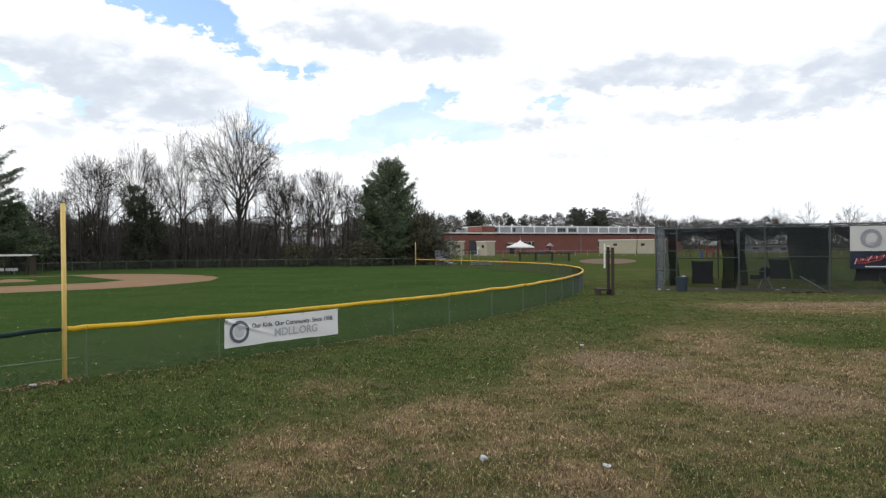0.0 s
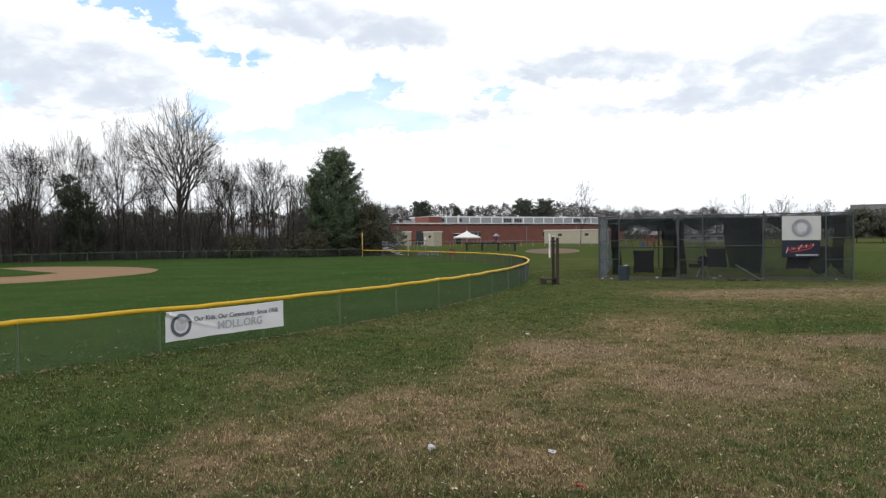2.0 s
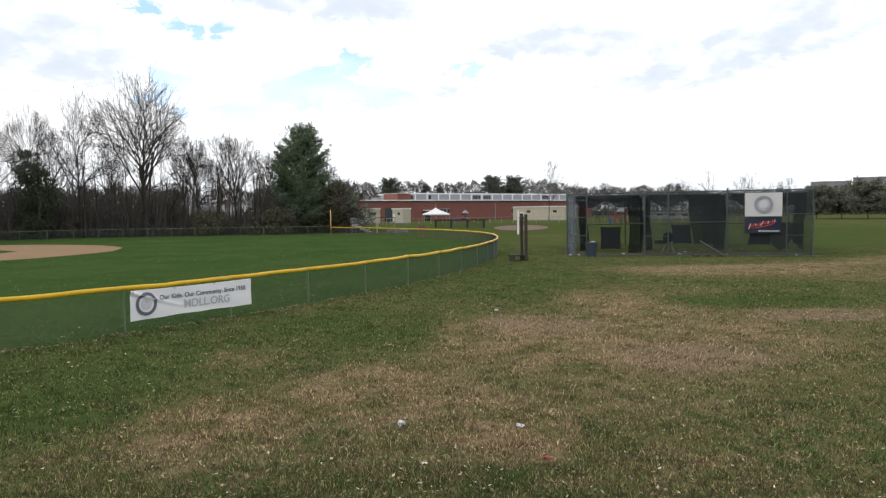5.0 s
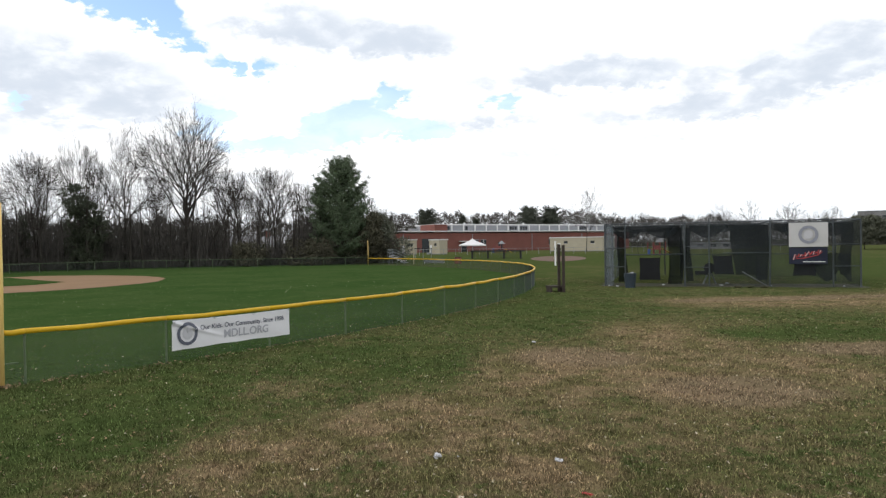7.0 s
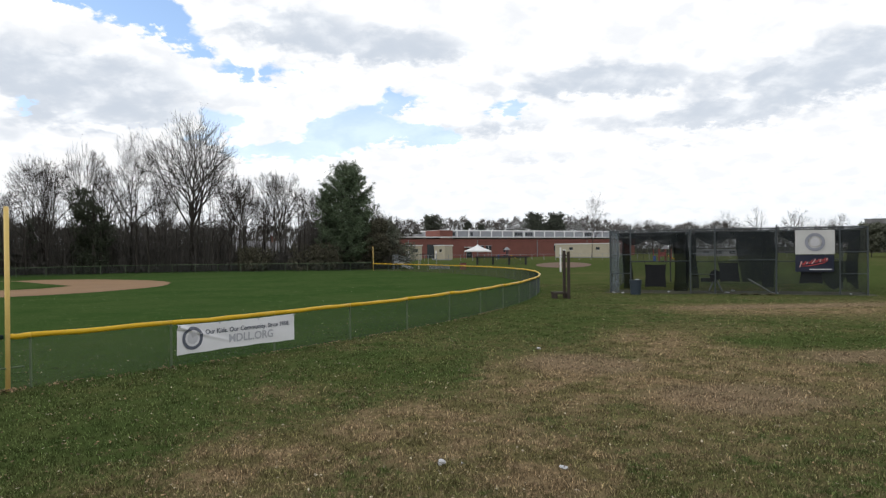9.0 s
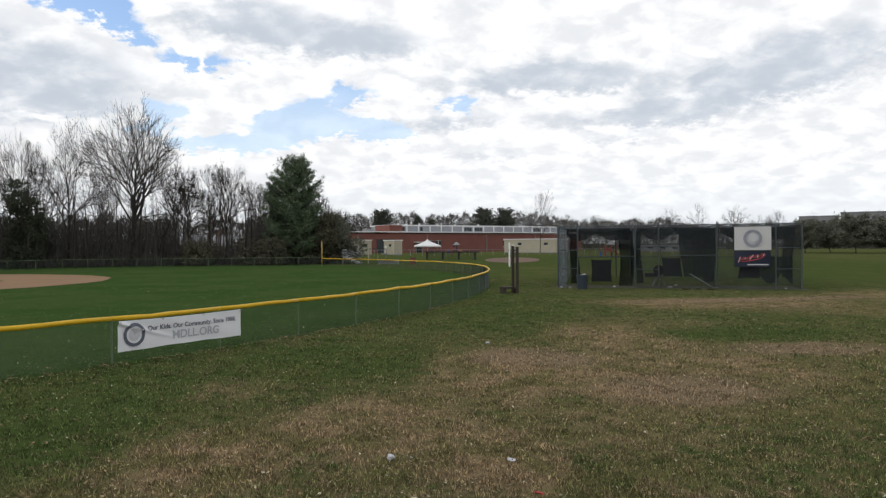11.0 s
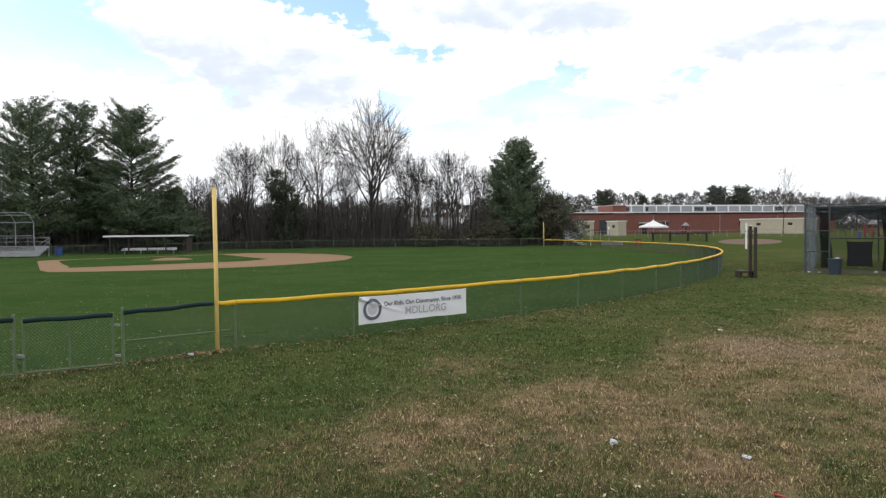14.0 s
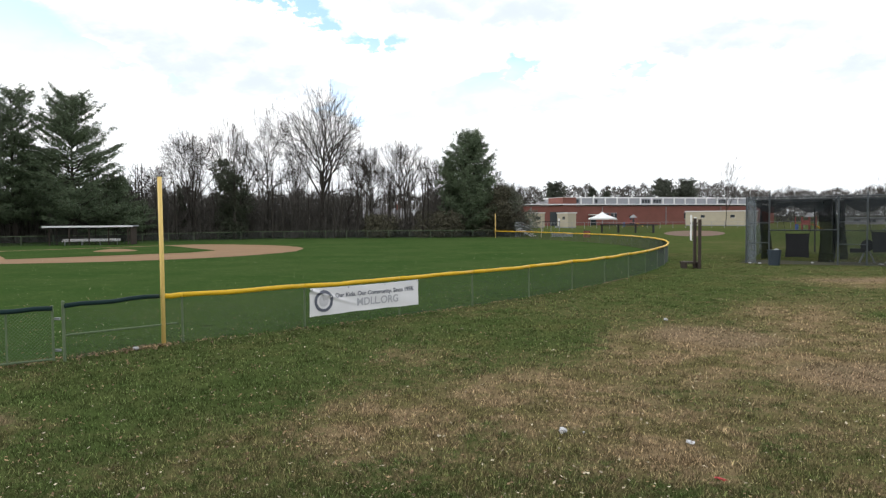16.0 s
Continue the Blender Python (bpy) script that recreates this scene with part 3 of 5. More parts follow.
    part("latch", Mesh().box((g1.x - 0.05, g1.y - 0.05, 0.42), (0.18, 0.06, 0.06)), M_STEEL, gate)


build_side_fence()


def text_mesh(body, size, width):
    cu = bpy.data.curves.new("lettering", "FONT")
    cu.body, cu.size, cu.align_x, cu.offset = body, size, "LEFT", size * 0.020
    ob = bpy.data.objects.new("lettering", cu)
    scene.collection.objects.link(ob)
    bpy.context.view_layer.update()
    me = bpy.data.meshes.new_from_object(ob.evaluated_get(bpy.context.evaluated_depsgraph_get()))
    bpy.data.objects.remove(ob)
    xs = [v.co.x for v in me.vertices]
    k = width / (max(xs) - min(xs))
    for v in me.vertices:
        v.co.x = (v.co.x - min(xs)) * k
    return me


def words_of(me, gap):
    """Splits lettering into its words, wherever the letters stand farther apart than gap."""
    spans = sorted((min(me.vertices[i].co.x for i in p.vertices), max(me.vertices[i].co.x for i in p.vertices)) for p in me.polygons)
    cuts, reach = [], spans[0][1]
    for lo, hi in spans:
        if lo - reach > gap:
            cuts.append((lo + reach) / 2)
        reach = max(reach, hi)
    bounds = [-1.0] + cuts + [1e9]
    words = []
    for lo, hi in zip(bounds, bounds[1:]):
        m = Mesh()
        for p in me.polygons:
            if lo < me.vertices[p.vertices[0]].co.x < hi:
                m.poly([me.vertices[i].co for i in p.vertices])
        words.append(m.data("word"))
    return words


def ring_mesh(cx, cz, r0, r1, y, n=40, squeeze=1.0):
    m = Mesh()
    for k in range(n):
        a = 2 * math.pi * k / n
        for r in (r0, r1):
            m.v.append((cx + r * squeeze * math.cos(a), y, cz + r * math.sin(a)))
    for k in range(n):
        q = 2 * ((k + 1) % n)
        m.f.append((2 * k, 2 * k + 1, q + 1, q))
    return m


def build_long_banner():
    a, b = on_arc(3.73, FENCE_R + 0.045), on_arc(7.52, FENCE_R + 0.045)
    w, h = (b - a).length, 0.765
    turn = math.degrees(math.atan2(b.y - a.y, b.x - a.x))
    ob = thing("fence_banner", "long white vinyl banner with ring emblem hung on the fence", "banner", (a.x, a.y, 0.287), turn)

    def bulge(u, v):
        # slack cloth: a sagging fold runs down from the top corner
        fold = math.exp(-((v - (0.95 - 1.65 * u)) / 0.055) ** 2) * max(0.0, 1 - u / 0.47)
        return -0.02 - 0.075 * fold - 0.012 * math.sin(u * 9 + v * 3) * math.sin(math.pi * v)

    def cloth(u, v):
        low = 0.022 * math.sin(math.pi * u) + 0.006 * math.sin(u * 21) * (1 - v)
        return (u * w, bulge(u, v), v * h + low * (1 - v) - 0.02 * math.sin(math.pi * u) * v)

    sheet = part("cloth", Mesh().sheet(cloth, 80, 24), M_VINYL, ob, smooth=True)

    def lay(me, x, z):
        for v in me.vertices:
            px, pz = v.co.x + x, v.co.y + z
            v.co = (px, bulge(px / w, pz / h) - 0.015, pz)
        return me

    for me in words_of(text_mesh("Our Kids. Our Community. Since 1958.", 0.17, w * 0.735), 0.045):
        part("word", lay(me, w * 0.215, h * 0.60), M_INK, sheet, "dark grey lettering")
    for me in words_of(text_mesh("MDLL.ORG", 0.30, w * 0.385), 0.5):
        part("web_address", lay(me, w * 0.405, h * 0.23), M_INK_PALE, sheet, "pale grey lettering")
    for nm, r0, r1, mat in (("emblem_ring", 0.212, 0.295, M_INK), ("emblem_disc", 0.0, 0.15, M_DISC)):
        m = ring_mesh(w * 0.115, h * 0.52, r0, r1, 0)
        m.v = [(x, bulge(x / w, z / h) - 0.015, z) for x, y, z in m.v]
        part(nm, m, mat, sheet)
    for u in (0.01, 0.33, 0.66, 0.99):
        part("grommet", ring_mesh(u * w, h * 0.95, 0.012, 0.025, bulge(u, 0.95) - 0.01, 10), M_STEEL, sheet)


build_long_banner()


# ---- batting cages ----
CAGE_A, CAGE_D = Vector((13.62, 44.7, 0)), Vector((27.3, 39.3, 0))
CAGE_U = (CAGE_D - CAGE_A).normalized()
CAGE_N = Vector((-CAGE_U.y, CAGE_U.x, 0))
CAGE_W, CAGE_H, CAGE_L = (CAGE_D - CAGE_A).length, 4.0, 13.0
CAGE_TURN = math.degrees(math.atan2(CAGE_U.y, CAGE_U.x))


def build_cages():
    ob = thing("batting_cage", "three-bay batting cage of steel pipe hung with dark netting", "batting cage", tuple(CAGE_A), CAGE_TURN)
    bay = CAGE_W / 3
    rnd = random.Random(11)

    def pipe(name, a, b, r=0.036, mat=M_FRAME):
        part(name, Mesh().tube([a, b], r, 8), mat, ob)

    for row, y in enumerate((0.0, CAGE_L / 2, CAGE_L)):
        for i in range(4):
            extra = 0.22 if i == 2 and row == 0 else 0.0
            pipe("post", (i * bay, y, -0.05), (i * bay + rnd.uniform(-0.05, 0.05), y, CAGE_H + extra), 0.046 if row == 0 else 0.036)
            if row < 2:
                pipe("roof_pipe", (i * bay, y, CAGE_H), (i * bay, y + CAGE_L / 2, CAGE_H))
        pipe("top_rail", (-0.05, y, CAGE_H), (CAGE_W + 0.05, y, CAGE_H + 0.04))
        if row == 2:
            pipe("cross_rail", (0.0, y, 1.75), (CAGE_W, y, 1.75), 0.03)
    for x0, x1, z in ((1.27, bay, 2.02), (bay + 2.2, 2 * bay, 2.08), (2 * bay + 2.5, 2 * bay + 3.45, 2.1)):
        pipe("cross_rail", (x0, 0.0, z), (x1, 0.0, z + 0.02), 0.024)
    # door frames in the front
    for x in (1.0 + 0.27, bay + 1.45, 2 * bay + 3.45):
        pipe("door_post", (x, 0, 0), (x, 0, CAGE_H + (0.25 if x < 9 else 0)), 0.04)
    for x0, x1, z in ((0.0, 1.27, 2.45), (0.0, 1.27, 1.25), (2 * bay + 3.45, CAGE_W, 2.55), (2 * bay + 3.45, CAGE_W, 1.25), (bay, bay + 1.45, 1.2), (bay, bay + 1.45, 2.5)):
        pipe("door_rail", (x0, 0.02, z), (x1, 0.02, z), 0.022)

    def net(name, fn, mat, nu=14, nv=14):
        part(name, Mesh().sheet(fn, nu, nv), mat, ob, smooth=True)

    for i in range(4):
        x = i * bay
        net("side_net", lambda u, v, x=x, i=i: (x + 0.12 * math.sin(u * 8 + i) * math.sin(math.pi * v), u * CAGE_L, v * CAGE_H), M_NET_SKYLIT if i == 0 else M_NET)
    for i in range(3):
        x = i * bay
        net("roof_net", lambda u, v, x=x, i=i: (x + u * bay, v * CAGE_L, CAGE_H - 0.06 - (0.35 + 0.15 * math.sin(i + v * 9)) * math.sin(math.pi * u)), M_NET)
        net("end_net", lambda u, v, x=x, i=i: (x + u * bay, CAGE_L - 0.1 + 0.25 * math.sin(u * 7 + i), v * CAGE_H), M_NET)
        # slack front edge of the roof net, in swags
        net("front_swag", lambda u, v, x=x, i=i: (x + 0.3 + u * (bay - 0.6), 0.35 + 0.1 * math.sin(u * 20), CAGE_H - 0.15 - v * (0.25 + 0.55 * abs(math.sin(math.pi * u * 2)))), M_DRAPE, 24, 4)

    def drape(x, y, w, top, bottom, flare, seed):
        """A bunched net hanging in folds."""
        r = random.Random(seed)
        ph = r.uniform(0, 6)

        def fn(u, v):
            k = 1 + flare * (1 - v)
            return (x + (u - 0.5) * w * k + 0.08 * math.sin(v * 5 + ph), y + 0.12 * math.sin(u * 25 + ph), bottom + (top - bottom) * v)
        part("gathered_net", Mesh().sheet(fn, 26, 10), M_DRAPE, ob, smooth=True)

    drape(1.0, 1.2, 0.5, 3.5, 0.2, 0.25, 1)
    drape(bay - 0.55, 0.7, 0.95, 3.7, 0.1, -0.1, 2)
    drape(bay + 0.25, 0.5, 0.35, 3.7, 0.3, 0.2, 3)
    drape(2 * bay - 1.2, 0.9, 1.9, 3.8, 0.7, -0.25, 4)
    drape(2 * bay - 0.35, 0.5, 0.6, 3.8, 0.4, 0.1, 6)
    drape(2 * bay + 4.3, 0.9, 0.7, 3.8, 0.7, -0.2, 5)
    # swagged skirts of the last bay
    net("loose_skirt", lambda u, v: (2 * bay + 2.6 + u * 2.0, 0.8 + 0.1 * math.sin(u * 14), 2.0 - v * 1.0 - 0.7 * abs(math.sin(u * math.pi * 1.5)) * v), M_DRAPE, 24, 6)
    # front netting of the last two bays
    net("front_net", lambda u, v: (bay + u * 2 * bay, 0.06 + 0.04 * math.sin(u * 20), v * CAGE_H), M_NET, 30, 8)
    net("front_net", lambda u, v: (u * 0.55, 0.03, v * CAGE_H), M_NET_SKYLIT, 4, 6)
    pipe("hanging_pole", (3.72, 0.5, 0.7), (3.68, 0.55, 3.3), 0.04, M_BLACK)
    # leaning pole in the middle bay
    pipe("loose_pole", (bay * 2 - 1.5, 0.6, 0.9), (bay * 2 - 0.15, 0.1, 0.05), 0.03, M_STEEL)
    return ob


CAGE = build_cages()


def in_cage(x, y, z=0.0):
    return CAGE_A + CAGE_U * x + CAGE_N * y + Vector((0, 0, z))


def build_cage_floor():
    rnd = random.Random(2)
    m = Mesh()
    pts = []
    for k in range(72):
        t = k / 72 * 4
        side, f = int(t), t - int(t)
        x, y = ((f, 0), (1, f), (1 - f, 1), (0, 1 - f))[side]
        p = in_cage(-0.3 + x * (CAGE_W + 0.6) + rnd.uniform(-0.2, 0.2), -0.5 + y * 3.6 + rnd.uniform(-0.25, 0.25))
        pts.append((p.x, p.y, 0.012))
    m.poly(pts)
    tagged(part("cage_floor", m, M_DIRT), "bare trampled dirt floor under the batting cage", "floor", kind="structure")


build_cage_floor()


def build_target(x, y, top, w, h, skew):
    p = in_cage(x, y, top - h)
    ob = thing("strike_mat", "black canvas strike mat hanging inside the batting cage", "strike mat", tuple(p), CAGE_TURN, group="strike mats")
    part("canvas", Mesh().sheet(lambda u, v: ((u - 0.5) * w * (0.93 + 0.07 * abs(2 * v - 1)) + skew * (1 - v), 0.06 * math.sin(3 * u), v * h + 0.05 * math.sin(math.pi * u) * (0.5 - v)), 10, 10, (0, 0.03, 0)), M_BLACK, ob, smooth=True)
    for s in (-0.5, 0.5):
        part("cord", Mesh().tube([(s * w, 0, h), (s * w * 1.2, 0, h + 0.9)], 0.012, 4), M_BLACK, ob)


build_target(2.75, 2.0, 1.78, 1.35, 1.5, 0.0)
build_target(7.25, 2.0, 1.9, 1.2, 1.25, 0.12)
build_target(12.0, 1.2, 1.62, 1.3, 1.0, -0.1)


def build_square_banner():
    p = in_cage(10.85, -0.1)
    ob = thing("cage_banner", "square white vinyl banner with ring emblem on the cage front", "banner", tuple(p + Vector((0, 0, 2.42))), CAGE_TURN)
    w, h = 2.12, 1.45
    part("cloth", Mesh().sheet(lambda u, v: (u * w, -0.02 * math.sin(u * 6 + v * 4), v * h), 16, 12), M_VINYL_GREY, ob, smooth=True)
    part("emblem_ring", ring_mesh(w * 0.5, h * 0.5, 0.37, 0.54, -0.035), M_EMBLEM, ob)
    part("emblem_disc", ring_mesh(w * 0.5, h * 0.5, 0.0, 0.28, -0.035, 8), M_DISC, ob)
    q = p + Vector((0, 0, 1.38))
    ob = thing("navy_banner", "navy vinyl banner with red and white script shapes", "banner", tuple(q), CAGE_TURN)
    w, h = 2.08, 1.0
    part("cloth", Mesh().sheet(lambda u, v: (u * w, -0.03 * math.sin(u * 5 + v * 3), v * h), 16, 10), M_NAVY, ob, smooth=True)
    rnd = random.Random(4)
    x = 0.28
    for i in range(13):
        tilt, high = rnd.uniform(12, 40), (0.36 if i in (0, 6) else rnd.uniform(0.12, 0.24))
        part("script_stroke", Mesh().box((0, 0, 0), (0.055, 0.01, high), Matrix.Translation((x, -0.06, 0.46 + 0.022 * i + rnd.uniform(-0.03, 0.03))) @ pose(0, 0, 0, 0, tilt, 0)), M_RED if i % 3 else M_PINK, ob)
        x += 0.117
    part("script_tail", Mesh().tube([(0.35, -0.06, 0.32), (0.8, -0.06, 0.36), (1.5, -0.06, 0.52), (1.8, -0.06, 0.72)], [0.01, 0.03, 0.025, 0.008], 5), M_RED, ob, "red underline swash")
    part("script_bar", Mesh().box((1.35, -0.06, 0.14), (1.2, 0.008, 0.05)), M_WHITE, ob, "white bar of small writing")


build_square_banner()


def build_bin(at, r, h, name, label, mat):
    ob = thing(name, label, "bin", at)
    m = Mesh()
    m.tube([(0, 0, 0), (0, 0, h * 0.5), (0, 0, h)], [r * 0.84, r * 0.93, r], 20, False)
    m.tube([(0, 0, h), (0, 0, h - 0.3)], [r * 0.95, r * 0.9], 20, True)
    barrel = part("barrel", m, mat, ob, smooth=True)
    part("rim", Mesh().tube([(0, 0, h - 0.06), (0, 0, h)], r * 1.05, 20, False), mat, barrel)
    for s in (-1, 1):
        part("handle", Mesh().box((s * r * 1.0, 0, h * 0.8), (0.06, 0.16, 0.05)), mat, barrel)
    return ob


can = build_bin((14.55, 42.6, 0), 0.36, 0.9, "trash_can", "dark round plastic trash can beside the batting cage", M_BIN)
part("bin_bag", Mesh().tube([(0.12, 0, 0.8), (0.16, 0, 0.92), (0.18, 0, 0.97)], [0.2, 0.13, 0.03], 9), M_GREY, can, "crumpled pale rubbish in the top", True)


# ---- trees ----
def fork(m, p, d, length, r, level, rnd, rule):
    """A limb that bends, forks at its end and sends out a side shoot, down to fine twigs."""
    n = 3 if level < 3 else 2
    pts, radii = [p], [r]
    last = level >= rule["levels"]
    end = rule["thin"] * 0.5 if last else max(rule["thin"], r * 0.78)
    for i in range(n):
        d = (d + Vector((rnd.gauss(0, 1), rnd.gauss(0, 1), rnd.gauss(0, 0.7))) * rule["bend"] + Vector((0, 0, rule["up"]))).normalized()
        p = p + d * (length / n)
        pts.append(p)
        radii.append(r + (end - r) * (i + 1) / n)
    m.tube(pts, radii, 6 if level < 2 else (4 if level < 4 else 3), False)
    if last:
        return

    def aside(dd, lo, hi, turn):
        u = dd.cross(Vector((0.3, 0.9, 0.2))).normalized()
        a = radians(rnd.uniform(lo, hi))
        return dd * math.cos(a) + (u * math.cos(turn) + dd.cross(u) * math.sin(turn)) * math.sin(a)

    turn = rnd.uniform(0, 6.28)
    kids = 3 if rnd.random() < rule["three"] else 2
    for k in range(kids):
        share = rnd.uniform(0.68, 0.9) if k else rnd.uniform(0.82, 0.96)
        fork(m, p, aside(d, *((8, 22) if k == 0 else rule["angle"]), turn + 6.28 * k / kids + rnd.uniform(-0.4, 0.4)), length * share, max(rule["thin"], end * (0.92 if k == 0 else rnd.uniform(0.6, 0.85))), level + 1, rnd, rule)
    for q in pts[1:-1]:
        if rnd.random() < rule["side"]:
            fork(m, q, aside(d, 28, 58, rnd.uniform(0, 6.28)), length * rnd.uniform(0.45, 0.8), max(rule["thin"], r * 0.42), min(rule["levels"], level + 2), rnd, rule)


def bare_tree(az, r, h, seed, spread=1.0, trunks=1, label="tall leafless tree with fine twigs behind the field", levels=7, girth=1.5, thin=0.021, wide=0.0, clear=0.27, limbs_n=0):
    """wide: half the crown's width, to which it is held; clear: the share of the height below the first limbs."""
    rnd = random.Random(seed)
    ob = thing("bare_tree", label, "tree", tuple(polar(az, r)), group="bare trees")
    rule = dict(levels=levels, thin=thin, bend=0.10, up=0.018, three=0.34, angle=(18 * spread, 40 * spread), side=0.34)
    stems, limbs = [], []
    for k in range(trunks):
        d = Vector((rnd.uniform(-0.2, 0.2), rnd.uniform(-0.2, 0.2), 1)).normalized() if trunks > 1 else Vector((rnd.uniform(-0.04, 0.04), rnd.uniform(-0.04, 0.04), 1)).normalized()
        p = Vector((rnd.uniform(-0.5, 0.5) * (trunks > 1), rnd.uniform(-0.5, 0.5) * (trunks > 1), -0.1))
        tall_to, r0 = h * 0.62, h * 0.0135 * girth * (0.75 if trunks > 1 else 1)
        m, pts = Mesh(), [p]
        for i in range(8):
            d = (d + Vector((rnd.gauss(0, 0.035), rnd.gauss(0, 0.035), 0.02))).normalized()
            pts.append(pts[-1] + d * tall_to / 8)
        radii = [r0 * (1.25 if i == 0 else 1 - 0.68 * i / 8) for i in range(9)]
        m.tube(pts, radii, 8, False)
        stems.append(m)
        count = limbs_n or (7 if trunks == 1 else 5)
        turn = rnd.uniform(0, 6.28)
        for j in range(count):
            t = clear / 0.62 + (1 - clear / 0.62) * (j + rnd.uniform(0, 0.8)) / count
            i = min(7, int(t * 8))
            q = pts[i].lerp(pts[i + 1], t * 8 - i)
            turn += 2.4 + rnd.uniform(-0.4, 0.4)
            a = radians(rnd.uniform(26, 52) * spread)
            limb = Mesh()
            fork(limb, q, Vector((math.cos(turn) * math.sin(a), math.sin(turn) * math.sin(a), math.cos(a))), h * 0.150 * rnd.uniform(0.85, 1.15) * (1.2 - 0.3 * t), r0 * (1 - 0.6 * t) * rnd.uniform(0.62, 0.9), 1, rnd, rule)
            limbs.append(limb)
        limb = Mesh()
        fork(limb, pts[-1], d, h * 0.12, radii[-1], 1, rnd, rule)
        limbs.append(limb)
    every = [v for m in stems + limbs for v in m.v]
    zs, xs = sorted(v[2] for v in every), sorted(math.hypot(v[0], v[1]) for v in every)
    kz = h / zs[int(len(zs) * 0.998)]
    kx = wide / xs[int(len(xs) * 0.95)] if wide else kz
    for nm, group in (("trunk", stems), ("limb", limbs)):
        for m in group:
            m.v = [(x * (kx if nm == "limb" else min(kx, 1.0)), y * (kx if nm == "limb" else min(kx, 1.0)), z * kz if z > 0 else z) for x, y, z in m.v] if kx <= 1 else [(x * kx, y * kx, z * kz if z > 0 else z) for x, y, z in m.v]
            part(nm, m, M_BARK, ob)
    return ob


def sprig(m, p, size, rnd, n=4, thick=0.028):
    """A few thin bare shoots that rise from p."""
    for k in range(n):
        d = Vector((rnd.gauss(0, 0.5), rnd.gauss(0, 0.5), rnd.uniform(0.2, 1.2))).normalized() * size * rnd.uniform(0.6, 1.3)
        s = Vector((rnd.gauss(0, 1), rnd.gauss(0, 1), rnd.gauss(0, 0.3))).normalized() * thick
        m.poly([p - s * 1.25, p + s * 1.25, p + d])


def tuft(m, p, size, rnd, n=5, flat=0.6, slim=0.22):
    """A clump of short blades round p."""
    for k in range(n):
        d = Vector((rnd.gauss(0, 1), rnd.gauss(0, 1), rnd.gauss(0, flat))).normalized() * size * rnd.uniform(0.6, 1.3)
        s = d.cross(Vector((rnd.gauss(0, 1), rnd.gauss(0, 1), rnd.gauss(0, 1)))).normalized() * size * slim
        m.poly([p - s * 0.3, p + d * 0.55 + s * 1.5, p + d])


def pine(az, r, h, width, seed, bare=0.10, label="tall dark green pine with ragged layered boughs", dense=1.0, size=0.42, cone=1.35, lift=0.0, sparse=0, blunt=0.12, leaf=None, even=0.0):
    rnd = random.Random(seed)
    ob = thing("pine_tree", label, "tree", tuple(polar(az, r)), group="pine trees")
    trunk, needles = Mesh(), Mesh()
    sway = rnd.uniform(-0.4, 0.4)
    trunk.tube([(sway * math.sin(3 * k / 8), 0, h * 0.97 * k / 8 - 0.1) for k in range(9)], [h * 0.015 * (1 - 0.93 * k / 8) + 0.02 for k in range(9)], 7)
    z = h * bare
    while z < h * 0.985:
        t = (z / h - bare) / (1 - bare)
        reach = width * (blunt + (1 - blunt) * min(1.0, (1 - t) * cone) ** 0.9)
        for k in range(rnd.choice((3, 4, 5)) - sparse + (2 if even else 0)):
            a = rnd.uniform(0, 2 * math.pi)
            L = reach * (rnd.uniform(1.0 - even, 1.06) if even else rnd.choice((0.45, 0.7, 0.85, 1.0, 1.12)) * rnd.uniform(0.85, 1.1))
            rise = rnd.uniform(0.0, 0.3) + lift + 0.45 * t * t
            p = Vector((sway * math.sin(3 * z / h), 0, z))
            d = Vector((math.cos(a), math.sin(a), rise))
            curl = rnd.uniform(0.02, 0.2)
            across = Vector((-math.sin(a), math.cos(a), 0))

            def on_bough(s):
                return p + d * L * s + Vector((0, 0, curl * L * s * s))
            trunk.tube([on_bough(s) for s in (0, 0.4, 0.75, 1.0)], [0.04 + 0.010 * L, 0.03 + 0.006 * L, 0.02, 0.012], 3, False)
            steps = max(3, int(L * 2.4 * dense))
            for i in range(steps):
                s = 0.25 + 0.78 * (i + rnd.random()) / steps
                q = on_bough(s)
                wide = 0.26 * L * (1.2 - s) + 0.2
                # flat sprays to either side of the bough, turned up at their ends
                for side in (-1, 1):
                    for j in range(2):
                        o = rnd.random() ** 0.7 * wide * side
                        tuft(needles, q + across * o + d * rnd.gauss(0, 0.2) + Vector((0, 0, 0.10 * abs(o) + rnd.gauss(0.03, 0.10))), size * rnd.uniform(0.75, 1.35), rnd, 7, 0.75, 0.11)
        z += h * rnd.uniform(0.016, 0.03)
    part("trunk", trunk, M_BARK, ob)
    part("crown", needles, leaf or M_NEEDLE, ob)
    return ob


PINES = ((-45.8, 110, 12.0, 5.0, 1), (-41.0, 104, 18.4, 6.4, 2), (-38.0, 107, 19.8, 4.8, 3), (-34.3, 103, 18.6, 6.4, 4), (-43.4, 112, 7.0, 4.0, 6), (-36.6, 112, 10.5, 5.0, 7))
for az, r, h, w, s in PINES:
    pine(az, r, h, w * 0.96, s, 0.12, dense=1.35, size=0.36, cone=2.1, lift=0.14, sparse=1, blunt=0.36, even=0.5)
pine(-31.6, 106, 8.6, 4.4, 5, 0.12, "short spreading pine beside taller pines", 1.0)
pine(-4.2, 108, 15.3, 5.0, 21, 0.06, "broad dense dark green pine at the edge of the woods", 1.1, 0.40, 1.9, 0.30, 0, 0.22, even=0.28)
